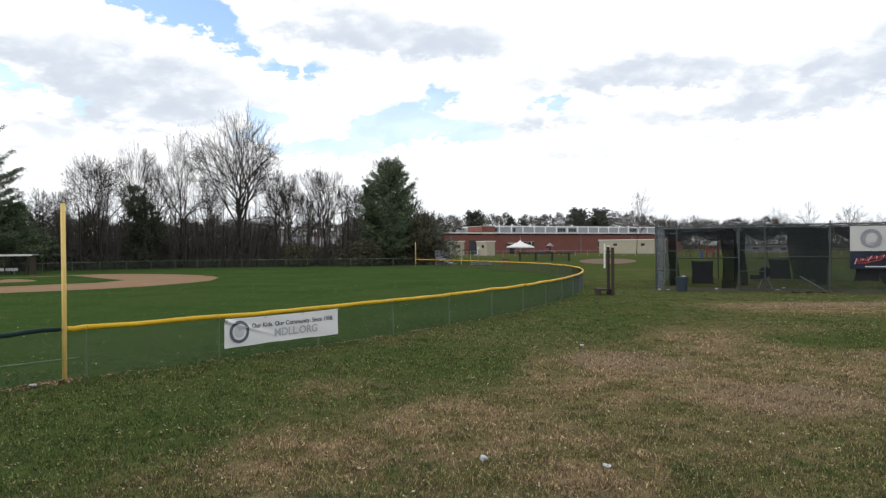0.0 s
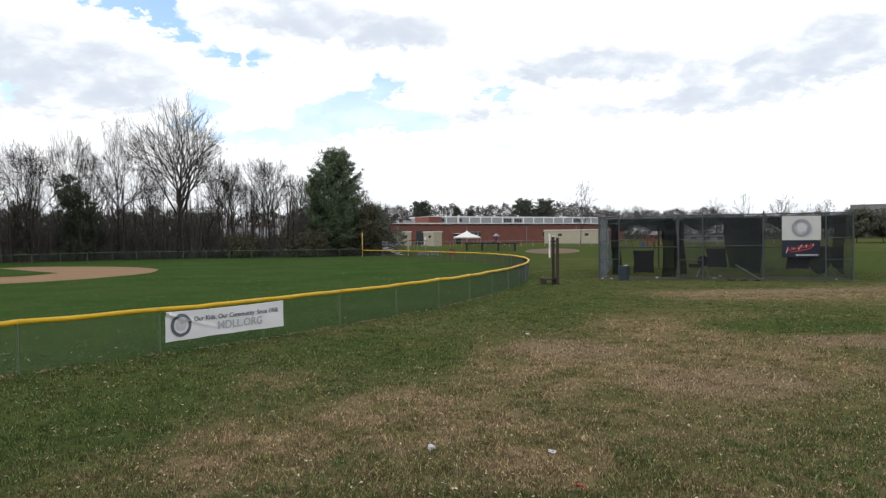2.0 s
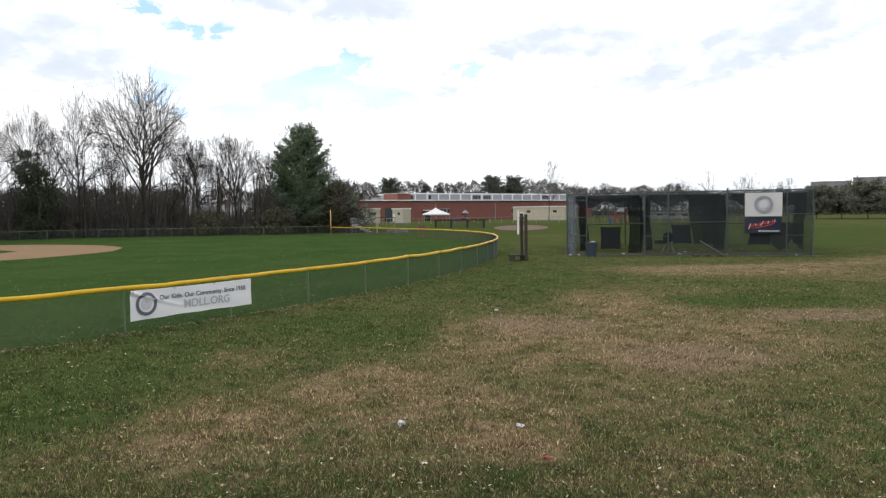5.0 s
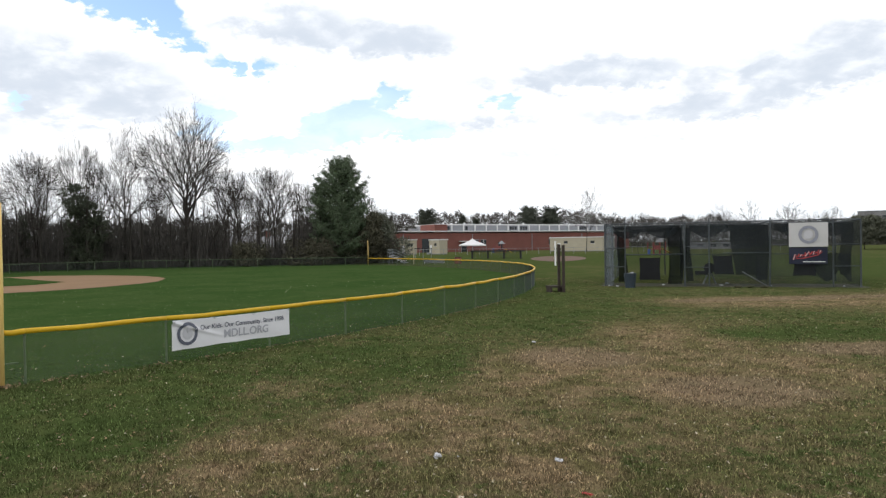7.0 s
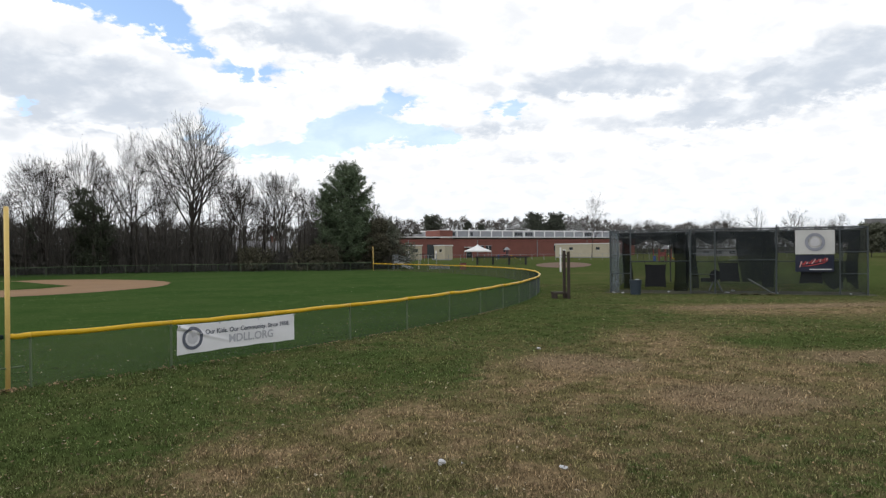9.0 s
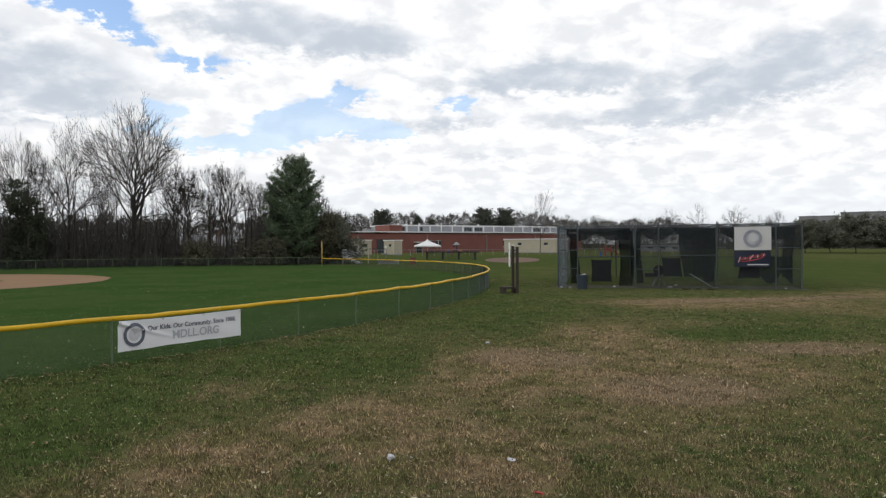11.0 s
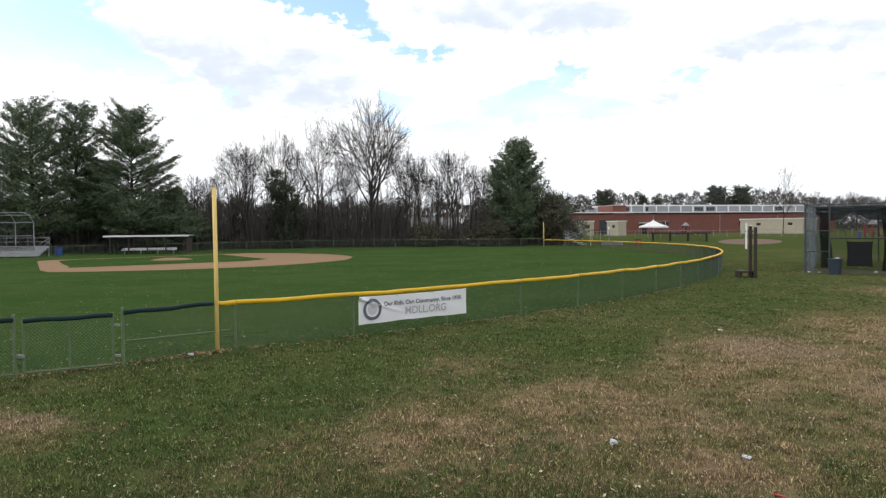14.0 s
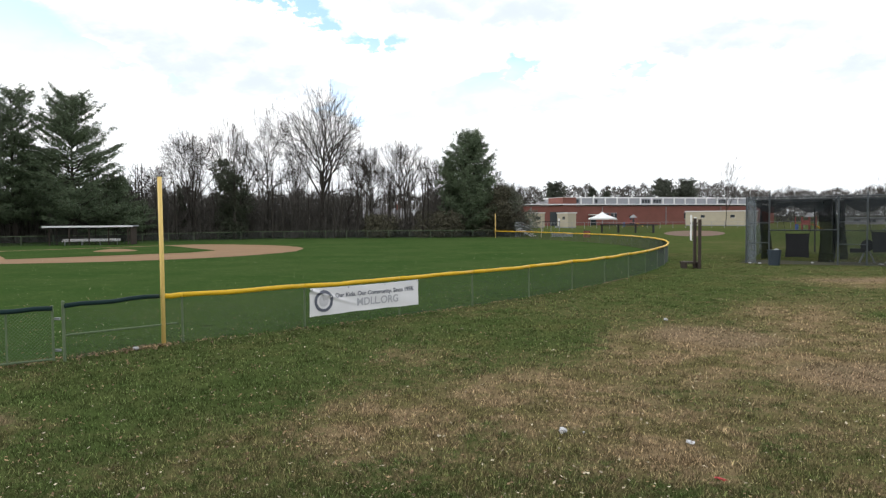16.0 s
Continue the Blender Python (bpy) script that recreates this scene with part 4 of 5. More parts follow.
pine(-6.1, 110, 11.8, 1.9, 22, 0.2, "slim pine beside a broader one at the edge of the woods", 0.9, 0.36, 1.6, 0.35, 0, 0.3)

# bearing, range, height, seed, spread, trunks, half width
BARE = ((-30.2, 118, 12.0, 31, 1.0, 1, 3.6), (-28.6, 115, 12.4, 32, 1.0, 1, 3.2), (-26.4, 112, 16.4, 33, 1.0, 2, 4.8), (-23.6, 116, 19.2, 34, 0.9, 1, 3.8), (-22.2, 121, 15.6, 35, 1.0, 1, 4.0), (-20.6, 112, 20.6, 36, 1.0, 1, 5.0),
        (-13.3, 116, 17.6, 38, 1.0, 1, 4.0), (-12.4, 112, 14.6, 39, 1.0, 1, 3.6), (-11.0, 120, 12.5, 40, 1.0, 1, 3.8), (-9.5, 113, 15.6, 41, 1.0, 1, 4.6), (-7.2, 120, 13.5, 42, 1.0, 1, 3.4), (-2.4, 116, 11.6, 43, 1.1, 2, 4.2), (-18.5, 120, 15.0, 44, 1.0, 1, 3.6), (-32.5, 124, 11.5, 45, 1.0, 1, 3.8), (-0.8, 120, 9.0, 46, 1.1, 1, 3.0))
for az, r, h, s, sp, fk, w in BARE:
    bare_tree(az, r, h, s, sp, fk, wide=w, levels=7 if h > 13 else 6)
bare_tree(-16.4, 110, 23.6, 153, 1.0, 1, "great leafless tree with a broad domed crown behind the field", 7, 1.6, 0.022, 7.4, 0.24, 12)


# ---- the school and what stands round it ----
def build_school():
    a, b = polar(-3.5, 222), polar(20.5, 300)
    u = (b - a).normalized()
    turn = math.degrees(math.atan2(u.y, u.x))
    L = (b - a).length * 0.905
    ob = thing("school_building", "long red-brick school with white roof band and upper window strip", "school", tuple(a), turn)
    h1, h2, back, deep = 6.45, 7.1, 8.0, 34.0
    part("wall", Mesh().box((L / 2, deep / 2, h1 / 2), (L, deep, h1)), M_BRICK, ob, "red brick wall")
    part("roof_band", Mesh().box((L / 2, deep / 2 - 0.2, h1 + 0.62), (L + 0.8, deep + 0.8, 0.36)), M_WHITE, ob, "white fascia band")
    # upper storey strip with its bays
    x0, x1, top = 36.0, L - 2.0, 9.4
    part("upper_wall", Mesh().box(((x0 + x1) / 2, back + 8, (h2 + top) / 2), (x1 - x0, 16, top - h2)), M_GREY, ob, "pale grey panel wall")
    part("upper_roof", Mesh().box(((x0 + x1) / 2, back + 8, top + 0.2), (x1 - x0 + 1, 17, 0.4)), M_WHITE, ob)
    k, x = 0, x0 + 0.6
    while x < x1 - 4:
        part("pilaster", Mesh().box((x, back - 0.1, (h2 + top) / 2), (0.45, 0.3, top - h2)), M_WHITE, ob)
        part("spandrel", Mesh().box((x + 2.45, back - 0.04, h2 + 0.35), (4.3, 0.1, 0.5)), M_GREY, ob)
        if k in (0, 2, 6, 7, 13, 16):
            for j in range(3 if k != 2 else 1):
                part("upper_window", Mesh().box((x + 1.3 + j * 1.15, back - 0.03, (h2 + top) / 2 + 0.1), (0.95, 0.1, 1.3)), M_GLASS, ob)
        x += 4.9
        k += 1
    # brick stair tower and low roof plant
    part("tower", Mesh().box((32.5, 5.1, 4.7), (5.0, 10, 9.4)), M_BRICK, ob, "red brick stair tower")
    part("roof_unit", Mesh().box((5, 6, 7.7), (7, 4, 1.3)), M_ROOF, ob)
    part("roof_unit", Mesh().box((24, 4, 7.6), (2.6, 2.6, 1.0)), M_ROOF, ob)
    for x in (20.0, 46.4, 49.6, 80.0, 90.0):
        pane = part("window", Mesh().box((x, -0.03, 3.0), (2.3, 0.12, 2.0)), M_GLASS, ob)
        part("mullion", Mesh().box((x, -0.08, 3.0), (0.12, 0.12, 2.0)), M_WHITE, pane)
        part("sill", Mesh().box((x, -0.12, 1.95), (2.5, 0.25, 0.12)), M_WHITE, pane)
        part("lintel", Mesh().box((x, -0.06, 4.1), (2.5, 0.14, 0.2)), M_GREY, pane)
    # no opening here: a dark slab on the wall paints the recess's shadow
    part("recess", Mesh().box((28.0, -0.05, 2.3), (6.0, 0.14, 4.6)), M_GLASS, ob, "flat dark panel standing in for a shadowed entrance recess")
    for x in (41.5, 57.0):
        part("door", Mesh().box((x, -0.04, 1.6), (2.2, 0.14, 3.2)), M_GLASS, ob)
    part("door_canopy", Mesh().box((41.5, -0.9, 3.6), (4.0, 2.0, 0.25)), M_WHITE, ob)
    for x in (18.0, 45.0, 71.0, 95.0):
        part("downpipe", Mesh().box((x, -0.1, 3.1), (0.18, 0.2, 6.2)), M_GREY, ob)
    for x in (41, 50, 58, 66, 77):
        part("roof_vent", Mesh().box((x, back + 5, top + 0.7), (0.5, 0.5, 0.9)), M_WHITE, ob)


build_school()


def build_trailer(az0, az1, r0, r1, h, label, deep=7.0):
    a, b = polar(az0, r0), polar(az1, r1)
    u = (b - a).normalized()
    L = (b - a).length
    ob = thing("classroom_trailer", label, "trailer", tuple(a), math.degrees(math.atan2(u.y, u.x)), group="classroom trailers")
    part("body", Mesh().box((L / 2, deep / 2, h / 2 - 0.05), (L, deep, h - 0.5)), M_CREAM, ob)
    part("roof", Mesh().box((L / 2, deep / 2, h - 0.2), (L + 0.4, deep + 0.4, 0.25)), M_WHITE, ob)
    part("skirt", Mesh().box((L / 2, deep / 2, 0.2), (L - 0.1, deep - 0.1, 0.4)), M_GREY, ob)
    for k in range(max(1, int(L // 7))):
        x = L * (k + 0.62) / max(1, int(L // 7))
        pane = part("window", Mesh().box((x, -0.03, h * 0.62), (1.3, 0.1, 0.8)), M_GLASS, ob)
        part("sill", Mesh().box((x, -0.08, h * 0.62 - 0.44), (1.45, 0.12, 0.08)), M_WHITE, pane)
    door = part("door", Mesh().box((L * 0.18, -0.03, 1.5), (1.0, 0.1, 2.1)), M_WHITE, ob)
    part("door_handle", Mesh().box((L * 0.18 + 0.38, -0.11, 1.45), (0.12, 0.06, 0.05)), M_STEEL, door)
    step = part("step", Mesh().box((L * 0.18, -0.55, 0.22), (1.2, 0.9, 0.44)), M_GREY, ob)
    part("hand_rail", Mesh().tube([(L * 0.18 - 0.6, -0.95, 0.44), (L * 0.18 - 0.6, -0.95, 1.3), (L * 0.18 - 0.6, -0.1, 1.3)], 0.03, 5), M_STEEL, step)
    return ob


build_trailer(12.6, 16.8, 226, 216, 4.5, "long cream classroom trailer with white roof by the field")
build_trailer(0.35, 1.75, 196, 196, 4.3, "small cream portable building with a white roof", 3.0)
build_trailer(2.75, 3.6, 196, 190, 4.2, "small cream shed with a white roof", 2.4)


def build_tent():
    c = polar(6.3, 214)
    ob = thing("canopy_tent", "white peaked canopy tent on thin poles near the school", "tent", tuple(c))
    m = Mesh()
    w, e, top = 3.75, 2.45, 4.45
    corners = [(-w, -w), (w, -w), (w, w), (-w, w)]
    for k in range(4):
        (x0, y0), (x1, y1) = corners[k], corners[(k + 1) % 4]
        for i in range(5):
            s0, s1 = i / 5, (i + 1) / 5
            f0, f1 = s0 ** 1.2, s1 ** 1.2
            za, zb = top + (e - top) * s0 ** 0.8, top + (e - top) * s1 ** 0.8
            m.poly([(x0 * f0, y0 * f0, za), (x0 * f1, y0 * f1, zb), (x1 * f1, y1 * f1, zb), (x1 * f0, y1 * f0, za)])
        m.poly([(x0, y0, e), (x0, y0, e - 0.35), (x1, y1, e - 0.35), (x1, y1, e)])
    part("canopy", m, M_WHITE, ob)
    for x, y in corners:
        part("pole", Mesh().tube([(x, y, 0), (x, y, e)], 0.06, 6), M_STEEL, ob)


build_tent()


def build_far_woods():
    """The line of bare woods along the horizon, with distance haze in its colours."""
    rnd = random.Random(77)
    m = Mesh()
    rule = dict(levels=5, thin=0.03, bend=0.09, up=0.02, three=0.4, angle=(18, 44), side=0.4)
    for i in range(125):
        az = -6 + 56 * (i + rnd.random()) / 125
        r = rnd.uniform(330, 400)
        h = tall(rnd.choice((1.45, 1.6, 1.75, 1.95, 2.3)) + rnd.uniform(-0.1, 0.1), r)
        b = Mesh()
        fork(b, Vector((0, 0, -0.1)), Vector((rnd.uniform(-0.1, 0.1), 0, 1)).normalized(), h * 0.3, h * 0.014, 0, rnd, rule)
        top = max(v[2] for v in b.v)
        k, at, base = h / top, polar(az, r), len(m.v)
        m.v += [(x * k * 1.1 + at.x, y * k * 1.1 + at.y, z * k) for x, y, z in b.v]
        m.f += [tuple(q + base for q in f) for f in b.f]
    tagged(part("far_woods", m, M_HAZED_WOOD), "distant leafless woods along the horizon", "woods", kind="stuff")
    # brushy undergrowth that fills the woods
    m = Mesh()
    for i in range(34000):
        az = -8 + 60 * rnd.random()
        r = rnd.uniform(325, 405)
        lump = 0.5 + 0.6 * noise.noise(Vector((az * 0.9, 3.0, 0.0))) + 0.3 * noise.noise(Vector((az * 2.6, 7.0, 0.0)))
        z = rnd.random() ** 0.8 * tall(1.30 + 1.15 * lump - 0.5 * max(0.0, min(1.0, (az - 25) / 3)) + 0.6 * max(0.0, min(1.0, (18 - az) / 2)), r)
        sprig(m, polar(az, r, max(0.0, z - 1.5)), rnd.uniform(1.2, 3.0), rnd, 4, 0.09)
    tagged(part("far_undergrowth", m, M_HAZED_TWIG), "brown twig mass of the distant woods, coloured pale for haze", "woods", kind="stuff")


build_far_woods()

FAR_PINES = ((2.6, 300, 2.6, 4.8), (5.5, 315, 2.2, 2.6), (6.6, 318, 1.9, 2.4), (11.0, 300, 2.6, 5.2), (12.7, 305, 2.5, 5.0), (35.0, 205, 1.25, 4.0), (36.6, 215, 1.05, 4.6), (38.2, 203, 1.35, 5.0), (40.2, 210, 1.2, 5.0), (42.4, 205, 1.35, 5.0))
for i, (az, r, el, w) in enumerate(FAR_PINES):
    pine(az, r, tall(el, r), w, 60 + i, 0.06 if az < 30 else 0.22, "dark evergreen in the distance beyond the field", 0.5, 0.95 if az < 30 else 0.7, 1.6 if 5 < az < 7 else 3.0, blunt=0.12 if 5 < az < 7 else 0.55, leaf=M_HAZED_NEEDLE if az < 30 else M_OLIVE)
for az, el, w in ((25.7, 2.75, 5.5), (27.7, 3.1, 4.6), (30.2, 2.85, 6.0), (33.0, 2.4, 4.4), (0.9, 2.6, 4.2), (8.4, 2.5, 4.4), (17.6, 2.4, 4.4), (20.2, 2.3, 5.0)):
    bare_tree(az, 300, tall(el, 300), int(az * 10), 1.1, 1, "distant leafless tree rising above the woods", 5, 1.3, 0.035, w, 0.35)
bare_tree(15.5, 212, tall(4.4, 212), 91, 0.9, 1, "leafless tree standing before the school", 6, thin=0.02, wide=5.6, girth=0.9)


def build_thicket():
    """Stems, saplings and brush along the edge of the woods."""
    rnd = random.Random(9)
    stems, brush, ivy = Mesh(), Mesh(), Mesh()
    for i in range(900):
        az = rnd.uniform(-47, -1.5)
        r = rnd.uniform(108, 128)
        h = rnd.uniform(3.0, 11.5) * (0.55 if az > -6 else 1.0)
        p = polar(az, r)
        d = Vector((rnd.uniform(-0.12, 0.12), rnd.uniform(-0.12, 0.12), 1))
        stems.tube([p, p + d * h * 0.5, p + d * h + Vector((rnd.uniform(-0.4, 0.4), 0, 0))], [0.09, 0.06, 0.015], 3, False)
        for k in range(9):
            t = rnd.uniform(0.3, 1.0)
            q = p + d * h * t
            e = Vector((rnd.uniform(-1, 1), rnd.uniform(-1, 1), rnd.uniform(0.3, 1.2))) * rnd.uniform(0.6, 1.5)
            stems.tube([q, q + e * 0.5, q + e + Vector((0, 0, 0.1))], [0.03, 0.02, 0.008], 3, False)
    trunks = Mesh()
    for i in range(75):
        p, h = polar(rnd.uniform(-46, -6), rnd.uniform(106, 114)), rnd.uniform(6, 12)
        d = Vector((rnd.gauss(0, 0.05), rnd.gauss(0, 0.05), 1))
        w = rnd.uniform(0.07, 0.17)
        trunks.tube([p, p + d * h * 0.5, p + d * h + Vector((rnd.gauss(0, 0.4), 0, 0))], [w, w * 0.75, 0.03], 6, False)
        for k in range(6):
            q = p + d * h * rnd.uniform(0.4, 0.95)
            e = Vector((rnd.gauss(0, 0.8), rnd.gauss(0, 0.8), rnd.uniform(0.5, 1.3))) * rnd.uniform(0.8, 1.8)
            trunks.tube([q, q + e * 0.5, q + e + Vector((0, 0, 0.3))], [w * 0.4, w * 0.25, 0.012], 3, False)
    tagged(part("thicket_trunks", trunks, M_BARK), "slim dark young trunks standing in the brush", "saplings", kind="stuff")
    for i in range(34000):
        az = rnd.uniform(-47, -0.2)
        r = rnd.uniform(107, 130)
        lump = 0.5 + 0.5 * noise.noise(Vector((az * 0.55, r * 0.02, 0.0)))
        z = rnd.random() ** 1.5 * (3.8 + 7.0 * lump)
        if az > -13.5:
            z *= 0.42 if az < -8 else 0.7
        sprig(brush, polar(az, r, max(0.0, z - 0.5)), rnd.uniform(0.7, 1.7), rnd, 5)
    # the woods go on behind
    for i in range(17000):
        az, r = rnd.uniform(-49, -4), rnd.uniform(160, 180)
        lump = 0.5 + 0.5 * noise.noise(Vector((az * 0.8, 9.0, 0.0)))
        sprig(brush, polar(az, r, rnd.random() ** 1.2 * (5.0 + 6.0 * lump)), rnd.uniform(1.0, 2.2), rnd, 5, 0.045)
    tagged(part("thicket_stems", stems, M_TWIG), "thin brown saplings crowding the edge of the woods", "saplings", kind="stuff")
    tagged(part("brush", brush, M_TWIG), "tangled dry brush under the trees", "brush", kind="stuff")


build_thicket()


def leafy_mass(name, label, category, az, r, h, w, seed, mat, count, size=0.4, shape=1.0, trunk=True):
    rnd = random.Random(seed)
    ob = thing(name, label, category, tuple(polar(az, r)))
    if trunk:
        part("trunk", Mesh().tube([(0, 0, -0.1), (0.1, 0, h * 0.5), (0, 0, h * 0.98)], [0.3, 0.2, 0.05], 7), M_BARK, ob)
    m = Mesh()
    lobes = [(rnd.uniform(-w, w) * 0.6, rnd.uniform(-w, w) * 0.6, h * (0.10 + 0.09 * i), rnd.uniform(0.42, 0.72) * w * (1.0 - 0.03 * i)) for i in range(9)]
    for i in range(count):
        x, y, z, s = rnd.choice(lobes)
        d = Vector((rnd.gauss(0, 1), rnd.gauss(0, 1), rnd.gauss(0, 1) * shape)).normalized() * s * rnd.uniform(0.6, 1.08)
        q = Vector((x, y, z)) + d
        if 0 < q.z < h * 1.02:
            tuft(m, q, size * rnd.uniform(0.6, 1.3), rnd, 4, 1.0)
    part("foliage", m, mat, ob)


leafy_mass("ivy_tree", "dead tree wrapped in dark ivy", "tree", -23.1, 106, 11.8, 3.3, 3, M_IVY, 4600, 0.30, 1.8)
leafy_mass("ivy_tree", "ivy-covered trunk among bare trees", "tree", -27.2, 110, 8.5, 0.9, 4, M_IVY, 600, 0.3, 2.0)
leafy_mass("shrub", "dark rounded shrub at the edge of the woods", "shrub", -2.0, 107, 7.8, 3.8, 5, M_BRUSH, 2800, 0.4, 1.0, False)
leafy_mass("shrub", "low olive brown shrub by the fence", "shrub", -6.8, 105, 3.8, 4.2, 6, M_BRUSH, 1700, 0.36, 0.8, False)
leafy_mass("shrub", "low olive brown shrub by the fence", "shrub", -11.2, 106, 3.4, 3.6, 7, M_BRUSH, 1400, 0.36, 0.8, False)
leafy_mass("shrub", "tall brown shrub at the end of the woods", "shrub", -0.4, 110, 8.0, 3.0, 8, M_OLIVE, 2600, 0.34, 1.2, False)


def build_far_fence():
    fence = thing("far_fence", "plain chain-link fence along the edge of the woods", "fence")
    a, b = polar(-46, 92), polar(-21, 104)
    c = Q0 + Vector((-0.2, 0.2, 0))
    for p, q, n in ((a, b, 13), (b, c, 11)):
        for k in range(n):
            s, e = p.lerp(q, k / n), p.lerp(q, (k + 1) / n)
            part("post", Mesh().tube([s, s + Vector((0, 0, 1.15))], 0.04, 5), M_GALV, fence)
            part("chain_link", chain_link(s, e, 1.1, 1.1, pitch=0.16, r=0.008), M_WIRE, fence)
            part("top_rail", Mesh().tube([s + Vector((0, 0, 1.12)), e + Vector((0, 0, 1.12))], 0.035, 5), M_GALV, fence)


build_far_fence()


# ---- dugout, backstop, bleachers ----
def build_dugout():
    a, b = Vector((-55.2, 75.6, 0)), Vector((-46.3, 78.2, 0))
    u = (b - a).normalized()
    L = (b - a).length
    ob = thing("dugout", "open dugout with a flat pale roof on posts", "dugout", tuple(a), math.degrees(math.atan2(u.y, u.x)))
    part("roof", Mesh().box((L / 2, 1.2, 2.22), (L + 0.6, 3.0, 0.12)), M_GREY, ob)
    part("fascia", Mesh().box((L / 2, -0.34, 2.19), (L + 0.7, 0.06, 0.2)), M_WHITE, ob)
    for k in range(5):
        part("post", Mesh().box((0.3 + (L - 0.6) * k / 4, 0, 1.08), (0.12, 0.12, 2.16)), M_WOOD, ob)
        part("post", Mesh().box((0.3 + (L - 0.6) * k / 4, 2.4, 1.08), (0.12, 0.12, 2.16)), M_WOOD, ob)
    part("end_wall", Mesh().box((L, 1.2, 1.05), (0.12, 2.5, 2.1)), M_WOOD, ob)
    part("chain_link", chain_link(Vector((0.2, 0.0, 0)), Vector((L - 0.2, 0.0, 0)), 1.9, 1.9, pitch=0.16, r=0.006), M_WIRE, ob)
    bench = thing("dugout_bench", "long white bench inside the dugout", "bench", tuple(a + u * 1.5), math.degrees(math.atan2(u.y, u.x)))
    part("seat", Mesh().box((3.2, 0.5, 0.46), (6.4, 0.4, 0.06)), M_WHITE, bench)
    part("backrest", Mesh().box((3.2, 0.75, 0.62), (6.4, 0.05, 0.24)), M_WHITE, bench)
    for x in (0.3, 2.2, 4.2, 6.1):
        part("leg", Mesh().box((x, 0.55, 0.22), (0.08, 0.35, 0.44)), M_STEEL, bench)


build_dugout()


def build_backstop():
    ob = thing("backstop", "tall chain-link backstop with overhanging top behind home plate", "backstop", (-67.2, 66.9, 0), 14)
    w, h = 8.0, 5.0
    for k in range(5):
        x = w * k / 4
        part("post", Mesh().tube([(x, 0, 0), (x, 0, h - 1.1), (x - 0.2, -0.5, h - 0.3), (x - 0.5, -1.3, h)], 0.05, 6), M_STEEL, ob)
    for y, z in ((0, 1.2), (0, 2.4), (0, h - 1.1), (-0.5, h - 0.3), (-1.3, h)):
        part("rail", Mesh().tube([(0, y, z), (w, y, z)], 0.04, 6), M_STEEL, ob)
    part("chain_link", chain_link(Vector((0, 0, 0)), Vector((w, 0, 0)), h - 1.1, h - 1.1, pitch=0.18, r=0.007), M_WIRE, ob)


build_backstop()


def build_bleachers(at, turn, L, rows, label, step=0.26, mat=M_ALU, rails=True):
    ob = thing("bleachers", label, "bleachers", at, turn, group="bleachers")
    for k in range(rows):
        part("seat", Mesh().box((L / 2, k * 0.6, 0.42 + k * step), (L, 0.28, 0.05)), mat, ob)
        part("footboard", Mesh().box((L / 2, k * 0.6 - 0.3, 0.15 + k * step), (L, 0.25, 0.04)), mat, ob)
        part("riser", Mesh().box((L / 2, k * 0.6 + 0.12, 0.28 + k * step), (L, 0.03, 0.2)), mat, ob)
    top, y1 = 0.42 + (rows - 1) * step, (rows - 1) * 0.6
    for x in (0.1, L / 2, L - 0.1):
        part("frame", Mesh().tube([(x, -0.35, 0), (x, -0.3, 0.12), (x, y1 + 0.2, top), (x, y1 + 0.2, 0)], 0.035, 5), M_STEEL, ob)
    if not rails:
        return ob
    for z in (top + 0.95, top + 0.5):
        part("guard_rail", Mesh().tube([(0, y1 + 0.3, z), (L, y1 + 0.3, z)], 0.03, 5), M_STEEL, ob)
        for x in (0.0, L):
            part("side_rail", Mesh().tube([(x, y1 + 0.3, z), (x, 0.0, z - (rows - 1) * step)], 0.03, 5), M_STEEL, ob)
    for x in (0.0, L / 3, 2 * L / 3, L):
        part("guard_post", Mesh().tube([(x, y1 + 0.3, 0), (x, y1 + 0.3, top + 0.95)], 0.03, 5), M_STEEL, ob)
    return ob


build_bleachers((-65.2, 66.6, 0), 12, 7.2, 4, "aluminium bleachers beside the backstop")
build_bleachers((0.9, 103.0, 0), 78, 3.2, 4, "small grey aluminium bleachers beyond the outfield fence")
build_bin((-58.6, 71.6, 0), 0.42, 1.0, "recycling_bin", "blue plastic barrel beside the bleachers", M_BLUE)


# ---- beyond the outfield ----
def build_scoreboard_posts():
    ob = thing("sign_posts", "pair of dark timber posts holding a narrow white board", "sign", (9.45, 39.9, 0), 0)
    for x, y, h in ((0.0, 0.1, 2.78), (0.2, -0.15, 2.72)):
        part("post", Mesh().box((x, y, h / 2 - 0.05), (0.15, 0.15, h + 0.1)), M_WOOD, ob)
    part("board", Mesh().box((0, 0, 0), (0.05, 0.6, 1.42), pose(-0.14, 0.37, 2.25, 0, 0, -8)), M_WHITE, ob, "white sign board seen on edge")
    part("crosspiece", Mesh().box((0.0, 0.3, 2.5), (0.4, 0.08, 0.08)), M_WOOD, ob)
    plinth = thing("timber_step", "low dark timber platform beside the sign posts", "platform", (9.25, 40.2, 0), 8)
    part("deck", Mesh().box((0, 0, 0.32), (0.9, 0.75, 0.1)), M_WOOD, plinth)
    for x in (-0.35, 0.35):
        part("bearer", Mesh().box((x, 0, 0.13), (0.12, 0.7, 0.28)), M_WOOD, plinth)


build_scoreboard_posts()


